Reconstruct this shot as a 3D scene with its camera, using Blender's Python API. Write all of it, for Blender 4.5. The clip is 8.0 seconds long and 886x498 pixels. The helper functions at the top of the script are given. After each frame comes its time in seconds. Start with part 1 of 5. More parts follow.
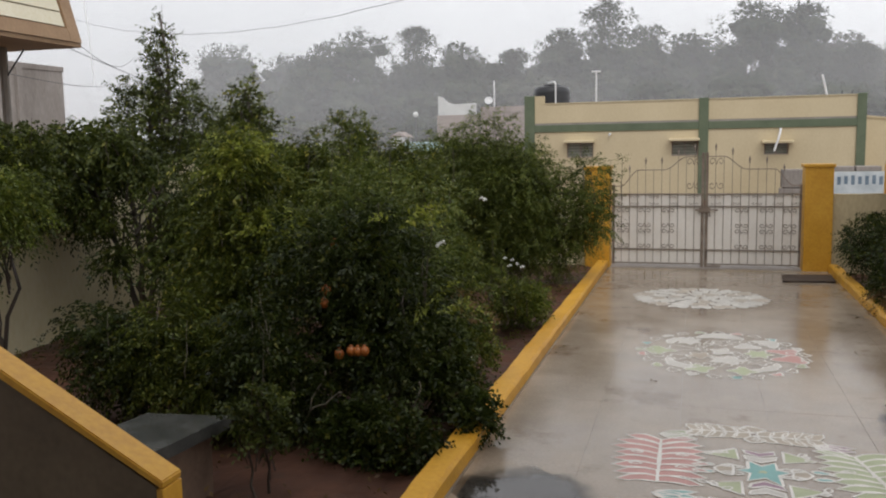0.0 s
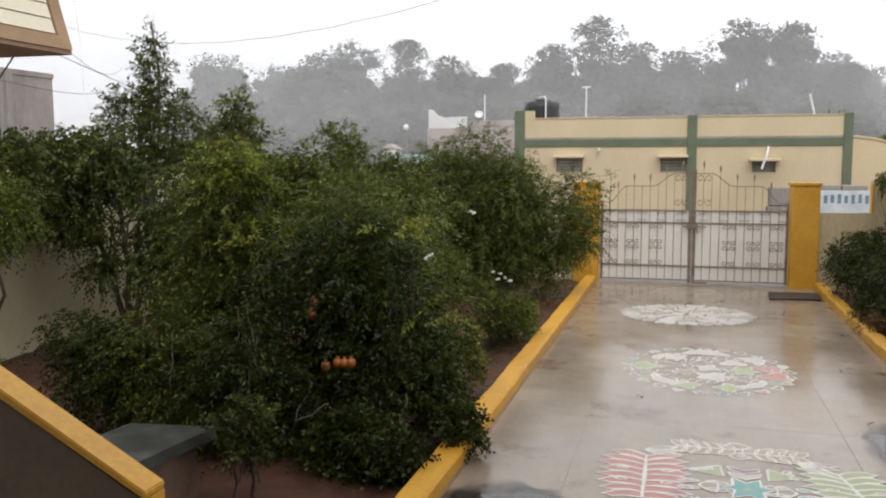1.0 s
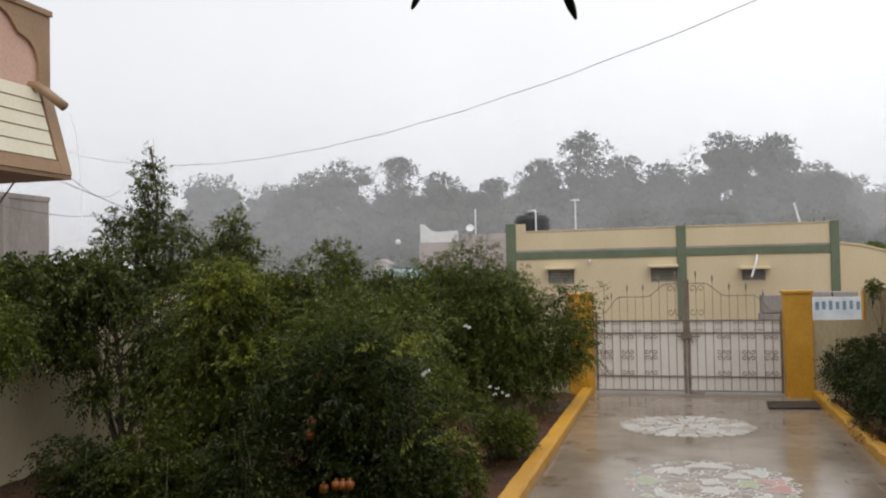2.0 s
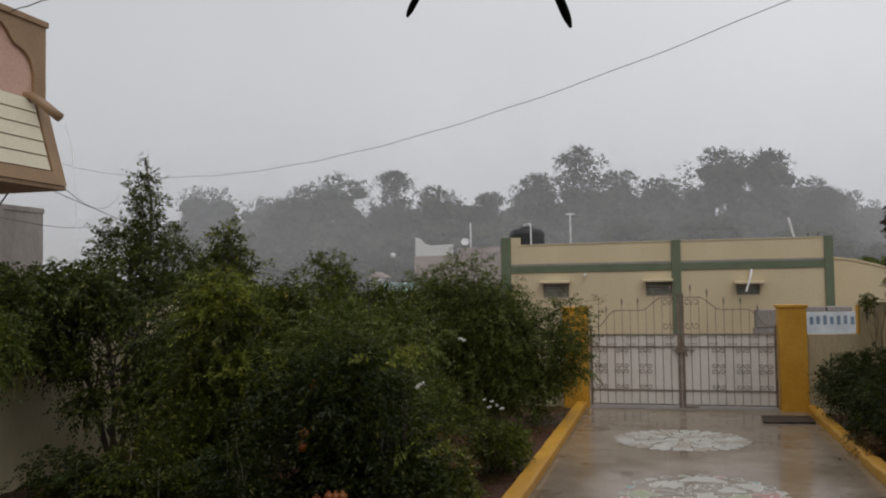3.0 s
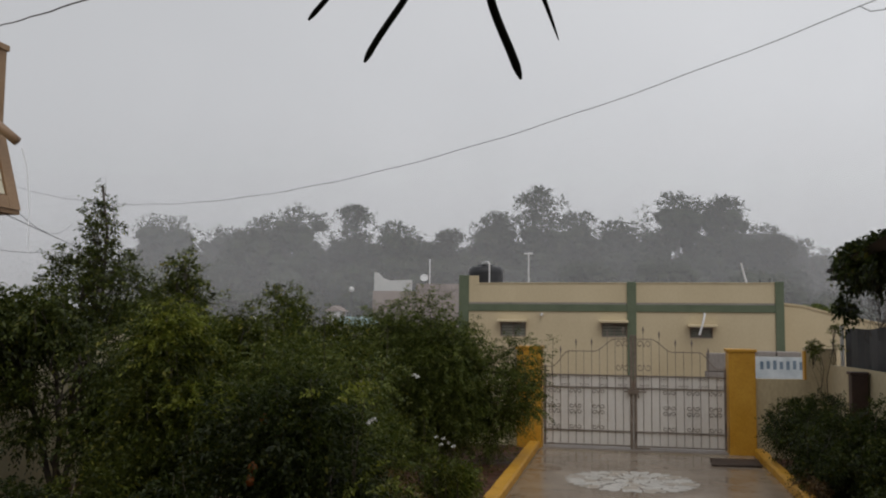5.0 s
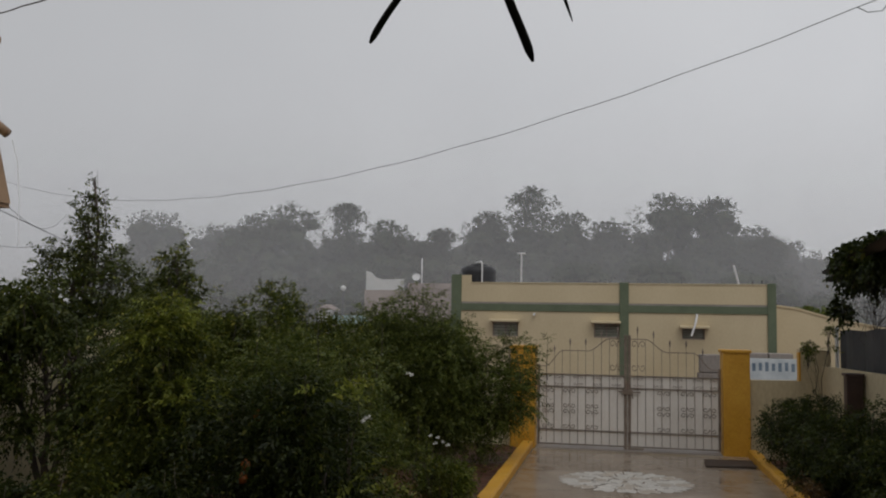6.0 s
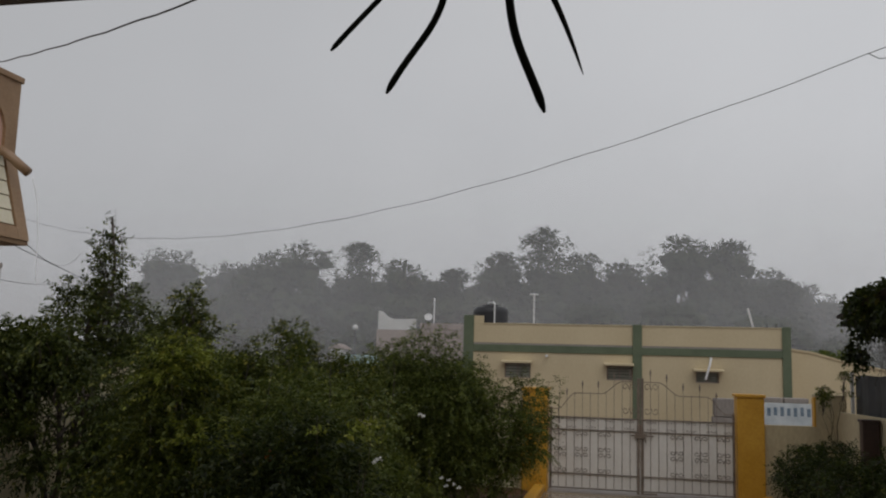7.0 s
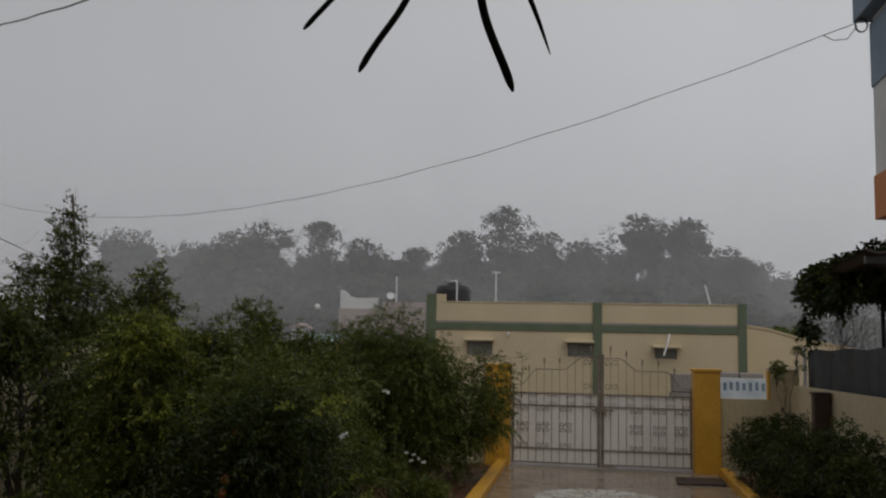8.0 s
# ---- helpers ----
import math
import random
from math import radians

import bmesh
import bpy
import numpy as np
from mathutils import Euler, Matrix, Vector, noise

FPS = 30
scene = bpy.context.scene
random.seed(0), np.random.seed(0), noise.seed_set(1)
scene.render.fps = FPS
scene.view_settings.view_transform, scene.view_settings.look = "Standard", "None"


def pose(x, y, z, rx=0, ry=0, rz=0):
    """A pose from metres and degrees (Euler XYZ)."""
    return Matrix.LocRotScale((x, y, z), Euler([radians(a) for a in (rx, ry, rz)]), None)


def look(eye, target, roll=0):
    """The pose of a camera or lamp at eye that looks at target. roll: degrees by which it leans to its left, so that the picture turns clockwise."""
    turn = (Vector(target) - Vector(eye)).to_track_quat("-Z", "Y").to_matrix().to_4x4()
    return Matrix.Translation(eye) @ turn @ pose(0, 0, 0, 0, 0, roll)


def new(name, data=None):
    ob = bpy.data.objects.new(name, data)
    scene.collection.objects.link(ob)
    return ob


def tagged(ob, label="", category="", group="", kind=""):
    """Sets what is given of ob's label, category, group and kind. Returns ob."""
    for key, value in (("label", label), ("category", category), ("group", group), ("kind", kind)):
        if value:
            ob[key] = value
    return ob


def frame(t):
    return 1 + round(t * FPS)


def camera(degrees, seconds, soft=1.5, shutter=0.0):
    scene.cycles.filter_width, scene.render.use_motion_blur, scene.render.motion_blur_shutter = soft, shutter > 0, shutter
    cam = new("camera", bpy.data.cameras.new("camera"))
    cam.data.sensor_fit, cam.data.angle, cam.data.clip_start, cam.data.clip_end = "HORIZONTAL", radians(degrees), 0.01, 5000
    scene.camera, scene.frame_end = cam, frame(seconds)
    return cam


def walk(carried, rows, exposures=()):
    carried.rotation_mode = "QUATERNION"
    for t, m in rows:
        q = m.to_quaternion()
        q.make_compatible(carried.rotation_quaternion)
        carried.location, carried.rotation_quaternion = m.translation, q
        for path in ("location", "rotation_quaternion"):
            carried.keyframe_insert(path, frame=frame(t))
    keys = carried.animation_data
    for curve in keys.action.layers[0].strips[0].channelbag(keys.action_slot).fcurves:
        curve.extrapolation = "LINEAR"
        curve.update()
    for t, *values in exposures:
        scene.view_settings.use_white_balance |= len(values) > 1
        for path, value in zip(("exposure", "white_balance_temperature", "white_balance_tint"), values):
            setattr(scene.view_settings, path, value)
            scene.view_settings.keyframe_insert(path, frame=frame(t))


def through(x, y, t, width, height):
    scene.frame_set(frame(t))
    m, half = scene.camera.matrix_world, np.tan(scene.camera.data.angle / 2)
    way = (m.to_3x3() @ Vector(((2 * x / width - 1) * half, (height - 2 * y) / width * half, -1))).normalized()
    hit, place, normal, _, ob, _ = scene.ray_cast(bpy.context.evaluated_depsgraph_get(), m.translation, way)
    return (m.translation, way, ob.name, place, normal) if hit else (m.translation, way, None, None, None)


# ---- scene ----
cam = camera(54.3, 8.0, soft=2.0, shutter=0.5)
PATH = [
    (0, (-0.188, -0.27, 2.152), (-0.743, 1.638, 1.917), -1.0),
    (0.5, (-0.192, -0.255, 2.157), (-0.74, 1.655, 1.929), -0.2),
    (1, (-0.185, -0.276, 2.155), (-0.715, 1.642, 1.949), -0.1),
    (1.4, (-0.21, -0.287, 2.179), (-0.698, 1.645, 2.004), 0.1),
    (1.5, (-0.216, -0.29, 2.185), (-0.696, 1.646, 2.034), 0.2),
    (1.6, (-0.213, -0.299, 2.185), (-0.715, 1.635, 2.098), -0.3),
    (2, (-0.2, -0.335, 2.184), (-0.713, 1.598, 2.239), -1.2),
    (2.2, (-0.2, -0.333, 2.18), (-0.721, 1.597, 2.247), -1.1),
    (3.3, (-0.2, -0.323, 2.159), (-0.685, 1.615, 2.246), -0.6),
    (3.5, (-0.2, -0.321, 2.155), (-0.679, 1.62, 2.236), -0.3),
    (4, (-0.215, -0.302, 2.168), (-0.721, 1.629, 2.294), -0.9),
    (4.4, (-0.16, -0.415, 2.158), (-0.681, 1.511, 2.303), -0.8),
    (4.5, (-0.146, -0.443, 2.156), (-0.648, 1.488, 2.299), -0.6),
    (4.6, (-0.148, -0.428, 2.165), (-0.598, 1.517, 2.298), 0.1),
    (4.7, (-0.149, -0.412, 2.174), (-0.553, 1.541, 2.323), 0.4),
    (5.8, (-0.195, -0.346, 2.156), (-0.626, 1.599, 2.336), 1.0),
    (6, (-0.217, -0.299, 2.147), (-0.607, 1.655, 2.316), 1.0),
    (6.5, (-0.194, -0.341, 2.166), (-0.65, 1.596, 2.364), 1.8),
    (7, (-0.206, -0.355, 2.158), (-0.625, 1.583, 2.418), 1.6),
    (7.5, (-0.209, -0.408, 2.148), (-0.59, 1.538, 2.406), 0.9),
    (8, (-0.22, -0.44, 2.134), (-0.552, 1.521, 2.348), 1.2),
]
EXPOSURES = [(0.0, 0.33), (0.5, 0.55), (1.0, 0.69), (1.5, 0.72), (2.0, 0.34), (2.4, 0.0), (3.5, -0.36), (4.5, -0.36), (6.0, -0.58), (7.0, -0.66), (8.0, -0.84)]
walk(cam, [(t, look(eye, target, roll)) for t, eye, target, roll in PATH], EXPOSURES)

# ---- sky, soft sun ----
world = bpy.data.worlds.new("overcast")
scene.world = world
world.use_nodes = True
wn, wl = world.node_tree.nodes, world.node_tree.links
SUN_EL, SUN_ROT = radians(52), radians(150)
sky = wn.new("ShaderNodeTexSky")
sky.sky_type, sky.sun_disc, sky.sun_elevation, sky.sun_rotation = "NISHITA", False, SUN_EL, SUN_ROT
grey = wn.new("ShaderNodeHueSaturation")
grey.inputs["Saturation"].default_value, grey.inputs["Value"].default_value = 0.15, 0.12
wl.new(sky.outputs[0], grey.inputs["Color"])
cloud = wn.new("ShaderNodeTexNoise")
cloud.inputs["Scale"].default_value, cloud.inputs["Detail"].default_value = 1.6, 4
cramp = wn.new("ShaderNodeValToRGB")
cramp.color_ramp.elements[0].position, cramp.color_ramp.elements[0].color = 0.3, (0.585, 0.595, 0.62, 1)
cramp.color_ramp.elements[1].position, cramp.color_ramp.elements[1].color = 0.7, (0.665, 0.672, 0.695, 1)
wl.new(cloud.outputs["Fac"], cramp.inputs[0])
wmix = wn.new("ShaderNodeMixRGB")
wmix.inputs[0].default_value = 0.12
wl.new(cramp.outputs[0], wmix.inputs[1])
wl.new(grey.outputs[0], wmix.inputs[2])
wl.new(wmix.outputs[0], wn["Background"].inputs[0])
wco, wsep, wup = wn.new("ShaderNodeTexCoord"), wn.new("ShaderNodeSeparateXYZ"), wn.new("ShaderNodeMapRange")
wl.new(wco.outputs["Generated"], wsep.inputs[0])
wl.new(wsep.outputs["Z"], wup.inputs["Value"])
wup.inputs["From Min"].default_value, wup.inputs["From Max"].default_value = 0.05, 0.6
wup.inputs["To Min"].default_value, wup.inputs["To Max"].default_value = 1.25, 1.22
wside, wmul = wn.new("ShaderNodeMapRange"), wn.new("ShaderNodeMath")
wl.new(wsep.outputs["X"], wside.inputs["Value"])
wside.inputs["From Min"].default_value, wside.inputs["From Max"].default_value = -0.65, 0.25
wside.inputs["To Min"].default_value, wside.inputs["To Max"].default_value = 0.88, 1.16
wmul.operation = "MULTIPLY"
wl.new(wup.outputs[0], wmul.inputs[0])
wl.new(wside.outputs[0], wmul.inputs[1])
wl.new(wmul.outputs[0], wn["Background"].inputs[1])

sun = new("sun", bpy.data.lights.new("sun", "SUN"))
sun.data.energy, sun.data.angle, sun.data.color = 0.85, radians(40), (1.0, 0.95, 0.88)
sun.matrix_world = look((8, -14, 21), (0, 0, 0))


# ---- materials ----
def surface(name, c1, c2, scale=2.0, rough=0.6, rough2=None, bump=0.15, grain=40.0, metal=0.0, spots=None, stretch=(1, 1, 1), grain_mix=0.25):
    """Two tones that wander at one scale, a fine grain at another, and fine relief."""
    m = bpy.data.materials.new(name)
    m.use_nodes = True
    n, k = m.node_tree.nodes, m.node_tree.links
    b = n["Principled BSDF"]
    co, mp = n.new("ShaderNodeNewGeometry"), n.new("ShaderNodeMapping")
    mp.inputs["Scale"].default_value = stretch
    k.new(co.outputs["Position"], mp.inputs[0])
    big, fine = n.new("ShaderNodeTexNoise"), n.new("ShaderNodeTexNoise")
    big.inputs["Scale"].default_value, big.inputs["Detail"].default_value, big.inputs["Roughness"].default_value = scale, 6, 0.62
    fine.inputs["Scale"].default_value, fine.inputs["Detail"].default_value = grain, 3
    k.new(mp.outputs[0], big.inputs["Vector"])
    k.new(mp.outputs[0], fine.inputs["Vector"])
    ramp = n.new("ShaderNodeValToRGB")
    ramp.color_ramp.elements[0].position, ramp.color_ramp.elements[0].color = 0.34, (*c1, 1)
    ramp.color_ramp.elements[1].position, ramp.color_ramp.elements[1].color = 0.66, (*c2, 1)
    k.new(big.outputs["Fac"], ramp.inputs[0])
    mix = n.new("ShaderNodeMixRGB")
    mix.blend_type = "OVERLAY"
    mix.inputs[0].default_value = grain_mix
    k.new(ramp.outputs[0], mix.inputs[1])
    k.new(fine.outputs["Fac"], mix.inputs[2])
    last = mix.outputs[0]
    if spots:
        colour, size, edge = spots
        st, sr, sm = n.new("ShaderNodeTexNoise"), n.new("ShaderNodeValToRGB"), n.new("ShaderNodeMixRGB")
        st.inputs["Scale"].default_value, st.inputs["Detail"].default_value, st.inputs["Roughness"].default_value = size, 8, 0.7
        k.new(mp.outputs[0], st.inputs["Vector"])
        sr.color_ramp.elements[0].position, sr.color_ramp.elements[1].position = edge, edge + 0.1
        k.new(st.outputs["Fac"], sr.inputs[0])
        k.new(sr.outputs[0], sm.inputs[0])
        k.new(last, sm.inputs[1])
        sm.inputs[2].default_value = (*colour, 1)
        last = sm.outputs[0]
    k.new(last, b.inputs["Base Color"])
    b.inputs["Metallic"].default_value = metal
    if rough2 is None:
        b.inputs["Roughness"].default_value = rough
    else:
        rr = n.new("ShaderNodeMapRange")
        rr.inputs["From Min"].default_value, rr.inputs["From Max"].default_value = 0.38, 0.62
        rr.inputs["To Min"].default_value, rr.inputs["To Max"].default_value = rough, rough2
        k.new(big.outputs["Fac"], rr.inputs["Value"])
        k.new(rr.outputs[0], b.inputs["Roughness"])
    if bump:
        bp = n.new("ShaderNodeBump")
        bp.inputs["Strength"].default_value, bp.inputs["Distance"].default_value = bump, 0.01
        k.new(fine.outputs["Fac"], bp.inputs["Height"])
        k.new(bp.outputs[0], b.inputs["Normal"])
    return m


def leafage(name, dark, light, rough=0.45, through=0.3, tip=None, gloss=0.5, patchy=0.85):
    """Leaves: each one its own shade, wet and a little translucent."""
    m = bpy.data.materials.new(name)
    m.use_nodes = True
    n, k = m.node_tree.nodes, m.node_tree.links
    b, out = n["Principled BSDF"], n["Material Output"]
    geo, ramp = n.new("ShaderNodeNewGeometry"), n.new("ShaderNodeValToRGB")
    ramp.color_ramp.elements[0].color, ramp.color_ramp.elements[1].color = (*dark, 1), (*light, 1)
    if tip:
        e = ramp.color_ramp.elements.new(0.93)
        e.color = (*light, 1)
        ramp.color_ramp.elements[2].color = (*tip, 1)
    k.new(geo.outputs["Random Per Island"], ramp.inputs[0])
    co, big = n.new("ShaderNodeTexCoord"), n.new("ShaderNodeTexNoise")
    big.inputs["Scale"].default_value = 2.6
    k.new(co.outputs["Object"], big.inputs["Vector"])
    mix = n.new("ShaderNodeMixRGB")
    mix.blend_type = "OVERLAY"
    mix.inputs[0].default_value = patchy
    k.new(ramp.outputs[0], mix.inputs[1])
    k.new(big.outputs["Fac"], mix.inputs[2])
    k.new(mix.outputs[0], b.inputs["Base Color"])
    b.inputs["Roughness"].default_value, b.inputs["Specular IOR Level"].default_value = rough, gloss
    tr, ms = n.new("ShaderNodeBsdfTranslucent"), n.new("ShaderNodeMixShader")
    k.new(mix.outputs[0], tr.inputs[0])
    ms.inputs[0].default_value = through
    k.new(b.outputs[0], ms.inputs[1])
    k.new(tr.outputs[0], ms.inputs[2])
    last = ms.outputs[0]
    k.new(last, out.inputs[0])
    return m


M = {}
M["yellow"] = surface("yellow_paint", (0.57, 0.285, 0.024), (0.69, 0.37, 0.044), 1.5, 0.42, 0.6, 0.2, 30, spots=((0.34, 0.2, 0.06), 3.5, 0.66))
M["cream"] = surface("cream_plaster", (0.52, 0.435, 0.275), (0.62, 0.525, 0.345), 0.7, 0.8, None, 0.2, 25, spots=((0.42, 0.37, 0.27), 1.3, 0.66), stretch=(1, 1, 0.4))
M["house_cream"] = surface("house_cream_paint", (0.52, 0.43, 0.275), (0.60, 0.505, 0.335), 0.35, 0.8, None, 0.1, 14, spots=((0.5, 0.42, 0.28), 0.8, 0.64), stretch=(1, 1, 0.6), grain_mix=0.1)
M["garden_wall"] = surface("weathered_cream_wall", (0.66, 0.585, 0.37), (0.80, 0.72, 0.50), 0.8, 0.85, None, 0.3, 20, spots=((0.25, 0.2, 0.14), 1.1, 0.62), stretch=(1, 1, 0.5))
M["band"] = surface("green_paint", (0.092, 0.120, 0.072), (0.130, 0.160, 0.100), 0.9, 0.7, None, 0.15, 20)
M["white_sheet"] = surface("white_gate_paint", (0.75, 0.715, 0.67), (0.84, 0.81, 0.765), 1.6, 0.45, 0.6, 0.12, 30, spots=((0.42, 0.3, 0.22), 5.0, 0.69), stretch=(1, 1, 0.5))
M["bar"] = surface("weathered_gate_bar", (0.135, 0.102, 0.082), (0.27, 0.22, 0.185), 6, 0.5, None, 0.15, 60, spots=((0.2, 0.1, 0.05), 9, 0.6))
M["stile"] = surface("brown_gate_stile", (0.15, 0.115, 0.09), (0.27, 0.22, 0.18), 5, 0.5, None, 0.15, 60)
M["concrete"] = surface("wet_cement_slab", (0.225, 0.175, 0.130), (0.35, 0.288, 0.226), 0.75, 0.07, 0.27, 0.06, 45, spots=((0.15, 0.098, 0.058), 0.95, 0.555))
M["joint"] = surface("joint_mortar", (0.16, 0.13, 0.105), (0.22, 0.185, 0.15), 3, 0.3)
M["plain_concrete"] = surface("grey_concrete", (0.235, 0.208, 0.188), (0.325, 0.292, 0.268), 0.8, 0.85, None, 0.3, 14, spots=((0.16, 0.15, 0.14), 0.9, 0.6), stretch=(1, 1, 0.35))
M["soil"] = surface("wet_red_soil", (0.046, 0.018, 0.010), (0.105, 0.042, 0.022), 1.4, 0.55, 0.85, 0.9, 16, spots=((0.045, 0.03, 0.02), 2.4, 0.58))
M["road"] = surface("muddy_road", (0.09, 0.075, 0.06), (0.16, 0.13, 0.1), 0.6, 0.3, 0.6, 0.4, 12)
M["stone"] = surface("wet_granite_slab", (0.045, 0.047, 0.045), (0.105, 0.105, 0.098), 2.5, 0.06, 0.25, 0.15, 60)
M["slab_base_brown"] = surface("rough_brown_base", (0.13, 0.085, 0.06), (0.21, 0.14, 0.10), 4, 0.8, None, 0.4, 25)
# Dark brown of the whole parapet wall below its coping.
M["parapet_brown"] = surface("dark_brown_parapet", (0.115, 0.082, 0.050), (0.17, 0.125, 0.078), 1.5, 0.6, None, 0.2, 25)
M["skirt_brown"] = surface("tan_brown_paint", (0.28, 0.17, 0.09), (0.36, 0.23, 0.13), 1.2, 0.6, None, 0.15, 25)
M["slat"] = surface("cream_slat_paint", (0.68, 0.62, 0.46), (0.76, 0.71, 0.56), 0.9, 0.6, None, 0.1, 25)
M["pink"] = surface("pink_plaster", (0.58, 0.36, 0.28), (0.66, 0.43, 0.34), 0.8, 0.75, None, 0.15, 20)
M["pipe_tan"] = surface("tan_pipe", (0.26, 0.16, 0.09), (0.34, 0.22, 0.13), 4, 0.4)
M["black_plastic"] = surface("black_tank_plastic", (0.012, 0.012, 0.014), (0.03, 0.03, 0.033), 2, 0.35, None, 0.08, 20)
M["white_metal"] = surface("white_painted_metal", (0.68, 0.68, 0.68), (0.8, 0.8, 0.8), 3, 0.4)
M["dark_metal"] = surface("dark_metal", (0.03, 0.03, 0.033), (0.07, 0.07, 0.075), 4, 0.45)
# Pane base is lightened to carry the pale reflection in the glass.
M["glass"] = surface("painted_reflection_pane", (0.26, 0.27, 0.22), (0.38, 0.39, 0.33), 2, 0.2, None, 0)
M["wire"] = surface("black_cable", (0.02, 0.02, 0.02), (0.05, 0.05, 0.05), 5, 0.5)
M["sheet"] = surface("dark_grey_tarpaulin", (0.04, 0.042, 0.046), (0.075, 0.078, 0.084), 1.5, 0.5, None, 0.3, 8)
M["tin"] = surface("rusty_tin_roof", (0.05, 0.042, 0.038), (0.11, 0.085, 0.07), 1.5, 0.5, None, 0.2, 20)
M["blue"] = surface("blue_grey_paint", (0.16, 0.22, 0.29), (0.22, 0.29, 0.36), 1, 0.7)
M["white_wall"] = surface("white_plaster", (0.6, 0.6, 0.59), (0.72, 0.72, 0.7), 0.8, 0.8, None, 0.15, 20, spots=((0.4, 0.4, 0.38), 1.1, 0.64))
M["orange"] = surface("orange_paint", (0.5, 0.17, 0.05), (0.6, 0.23, 0.08), 1, 0.7)
M["turquoise"] = surface("turquoise_roof_paint", (0.32, 0.5, 0.5), (0.45, 0.62, 0.61), 1, 0.6)
M["far_brown"] = surface("far_brown_plaster", (0.3, 0.24, 0.21), (0.38, 0.31, 0.27), 0.6, 0.8)
M["sign"] = surface("white_sign_paint", (0.42, 0.47, 0.50), (0.60, 0.64, 0.66), 2, 0.6)
M["sign_blue"] = surface("blue_sign_paint", (0.10, 0.15, 0.21), (0.2, 0.26, 0.32), 4, 0.6)
M["bark"] = surface("wet_bark", (0.035, 0.026, 0.02), (0.09, 0.07, 0.055), 6, 0.6, None, 0.8, 30, stretch=(1, 1, 0.3))
M["pale_bark"] = surface("pale_stem_bark", (0.16, 0.14, 0.11), (0.3, 0.27, 0.22), 7, 0.6, None, 0.5, 30, stretch=(1, 1, 0.3))
M["post_brown"] = surface("dark_red_brown_paint", (0.04, 0.02, 0.016), (0.065, 0.035, 0.028), 3, 0.5)
# Puddle base is near black to carry the dark bushes mirrored in it.
M["puddle"] = surface("puddle_reflection_tone", (0.030, 0.027, 0.025), (0.062, 0.054, 0.047), 1.2, 0.03, 0.06, 0.02, 30)
def soft_edge(m):
    """Let a film of water thin out to nothing towards its uneven rim."""
    n, k = m.node_tree.nodes, m.node_tree.links
    co, off, ln, fade = n.new("ShaderNodeTexCoord"), n.new("ShaderNodeVectorMath"), n.new("ShaderNodeVectorMath"), n.new("ShaderNodeMapRange")
    off.operation, ln.operation, fade.interpolation_type = "SUBTRACT", "LENGTH", "SMOOTHSTEP"
    off.inputs[1].default_value = (0.5, 0.5, 0.0)
    k.new(co.outputs["Generated"], off.inputs[0])
    flat = n.new("ShaderNodeVectorMath")
    flat.operation, flat.inputs[1].default_value = "MULTIPLY", (1, 1, 0)
    k.new(off.outputs[0], flat.inputs[0])
    k.new(flat.outputs[0], ln.inputs[0])
    wob, add = n.new("ShaderNodeTexNoise"), n.new("ShaderNodeMath")
    wob.inputs["Scale"].default_value, wob.inputs["Detail"].default_value = 4.0, 4
    k.new(co.outputs["Generated"], wob.inputs["Vector"])
    add.operation = "MULTIPLY_ADD"
    add.inputs[1].default_value = 0.35
    k.new(wob.outputs["Fac"], add.inputs[0])
    k.new(ln.outputs["Value"], add.inputs[2])
    k.new(add.outputs[0], fade.inputs["Value"])
    fade.inputs["From Min"].default_value, fade.inputs["From Max"].default_value = 0.46, 0.66
    clear, mix = n.new("ShaderNodeBsdfTransparent"), n.new("ShaderNodeMixShader")
    k.new(fade.outputs[0], mix.inputs[0])
    k.new(n["Principled BSDF"].outputs[0], mix.inputs[1])
    k.new(clear.outputs[0], mix.inputs[2])
    k.new(mix.outputs[0], n["Material Output"].inputs[0])


soft_edge(M["puddle"])
M["mat"] = surface("wet_brown_coir_mat", (0.035, 0.022, 0.016), (0.075, 0.05, 0.036), 6, 0.7, None, 0.9, 70)
M["fruit"] = surface("orange_fruit_skin", (0.27, 0.075, 0.014), (0.42, 0.135, 0.028), 12, 0.35)
M["petal_white"] = surface("white_petal", (0.72, 0.72, 0.7), (0.84, 0.84, 0.82), 12, 0.5)
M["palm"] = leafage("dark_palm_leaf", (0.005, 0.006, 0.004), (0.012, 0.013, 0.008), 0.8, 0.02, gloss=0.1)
M["leaf_dark"] = leafage("dark_green_leaf", (0.010, 0.019, 0.003), (0.052, 0.070, 0.011), tip=(0.13, 0.13, 0.025), gloss=0.3)
M["leaf_deep"] = leafage("deep_green_leaf", (0.023, 0.036, 0.007), (0.096, 0.118, 0.022), tip=(0.20, 0.20, 0.04), gloss=0.3)
M["leaf_mid"] = leafage("mid_green_leaf", (0.030, 0.047, 0.007), (0.132, 0.154, 0.025), tip=(0.31, 0.29, 0.055), gloss=0.3)
M["leaf_light"] = leafage("fresh_green_leaf", (0.040, 0.064, 0.009), (0.18, 0.22, 0.034), tip=(0.32, 0.31, 0.06), gloss=0.35)
M["leaf_new"] = leafage("yellow_green_new_leaf", (0.14, 0.18, 0.024), (0.31, 0.34, 0.055), tip=(0.44, 0.42, 0.09), gloss=0.3)
M["leaf_fine"] = leafage("grey_green_fine_leaf", (0.038, 0.060, 0.010), (0.138, 0.164, 0.032), tip=(0.24, 0.25, 0.07), gloss=0.3)
M["leaf_dry"] = leafage("reddish_dry_leaf", (0.09, 0.05, 0.02), (0.2, 0.13, 0.05))
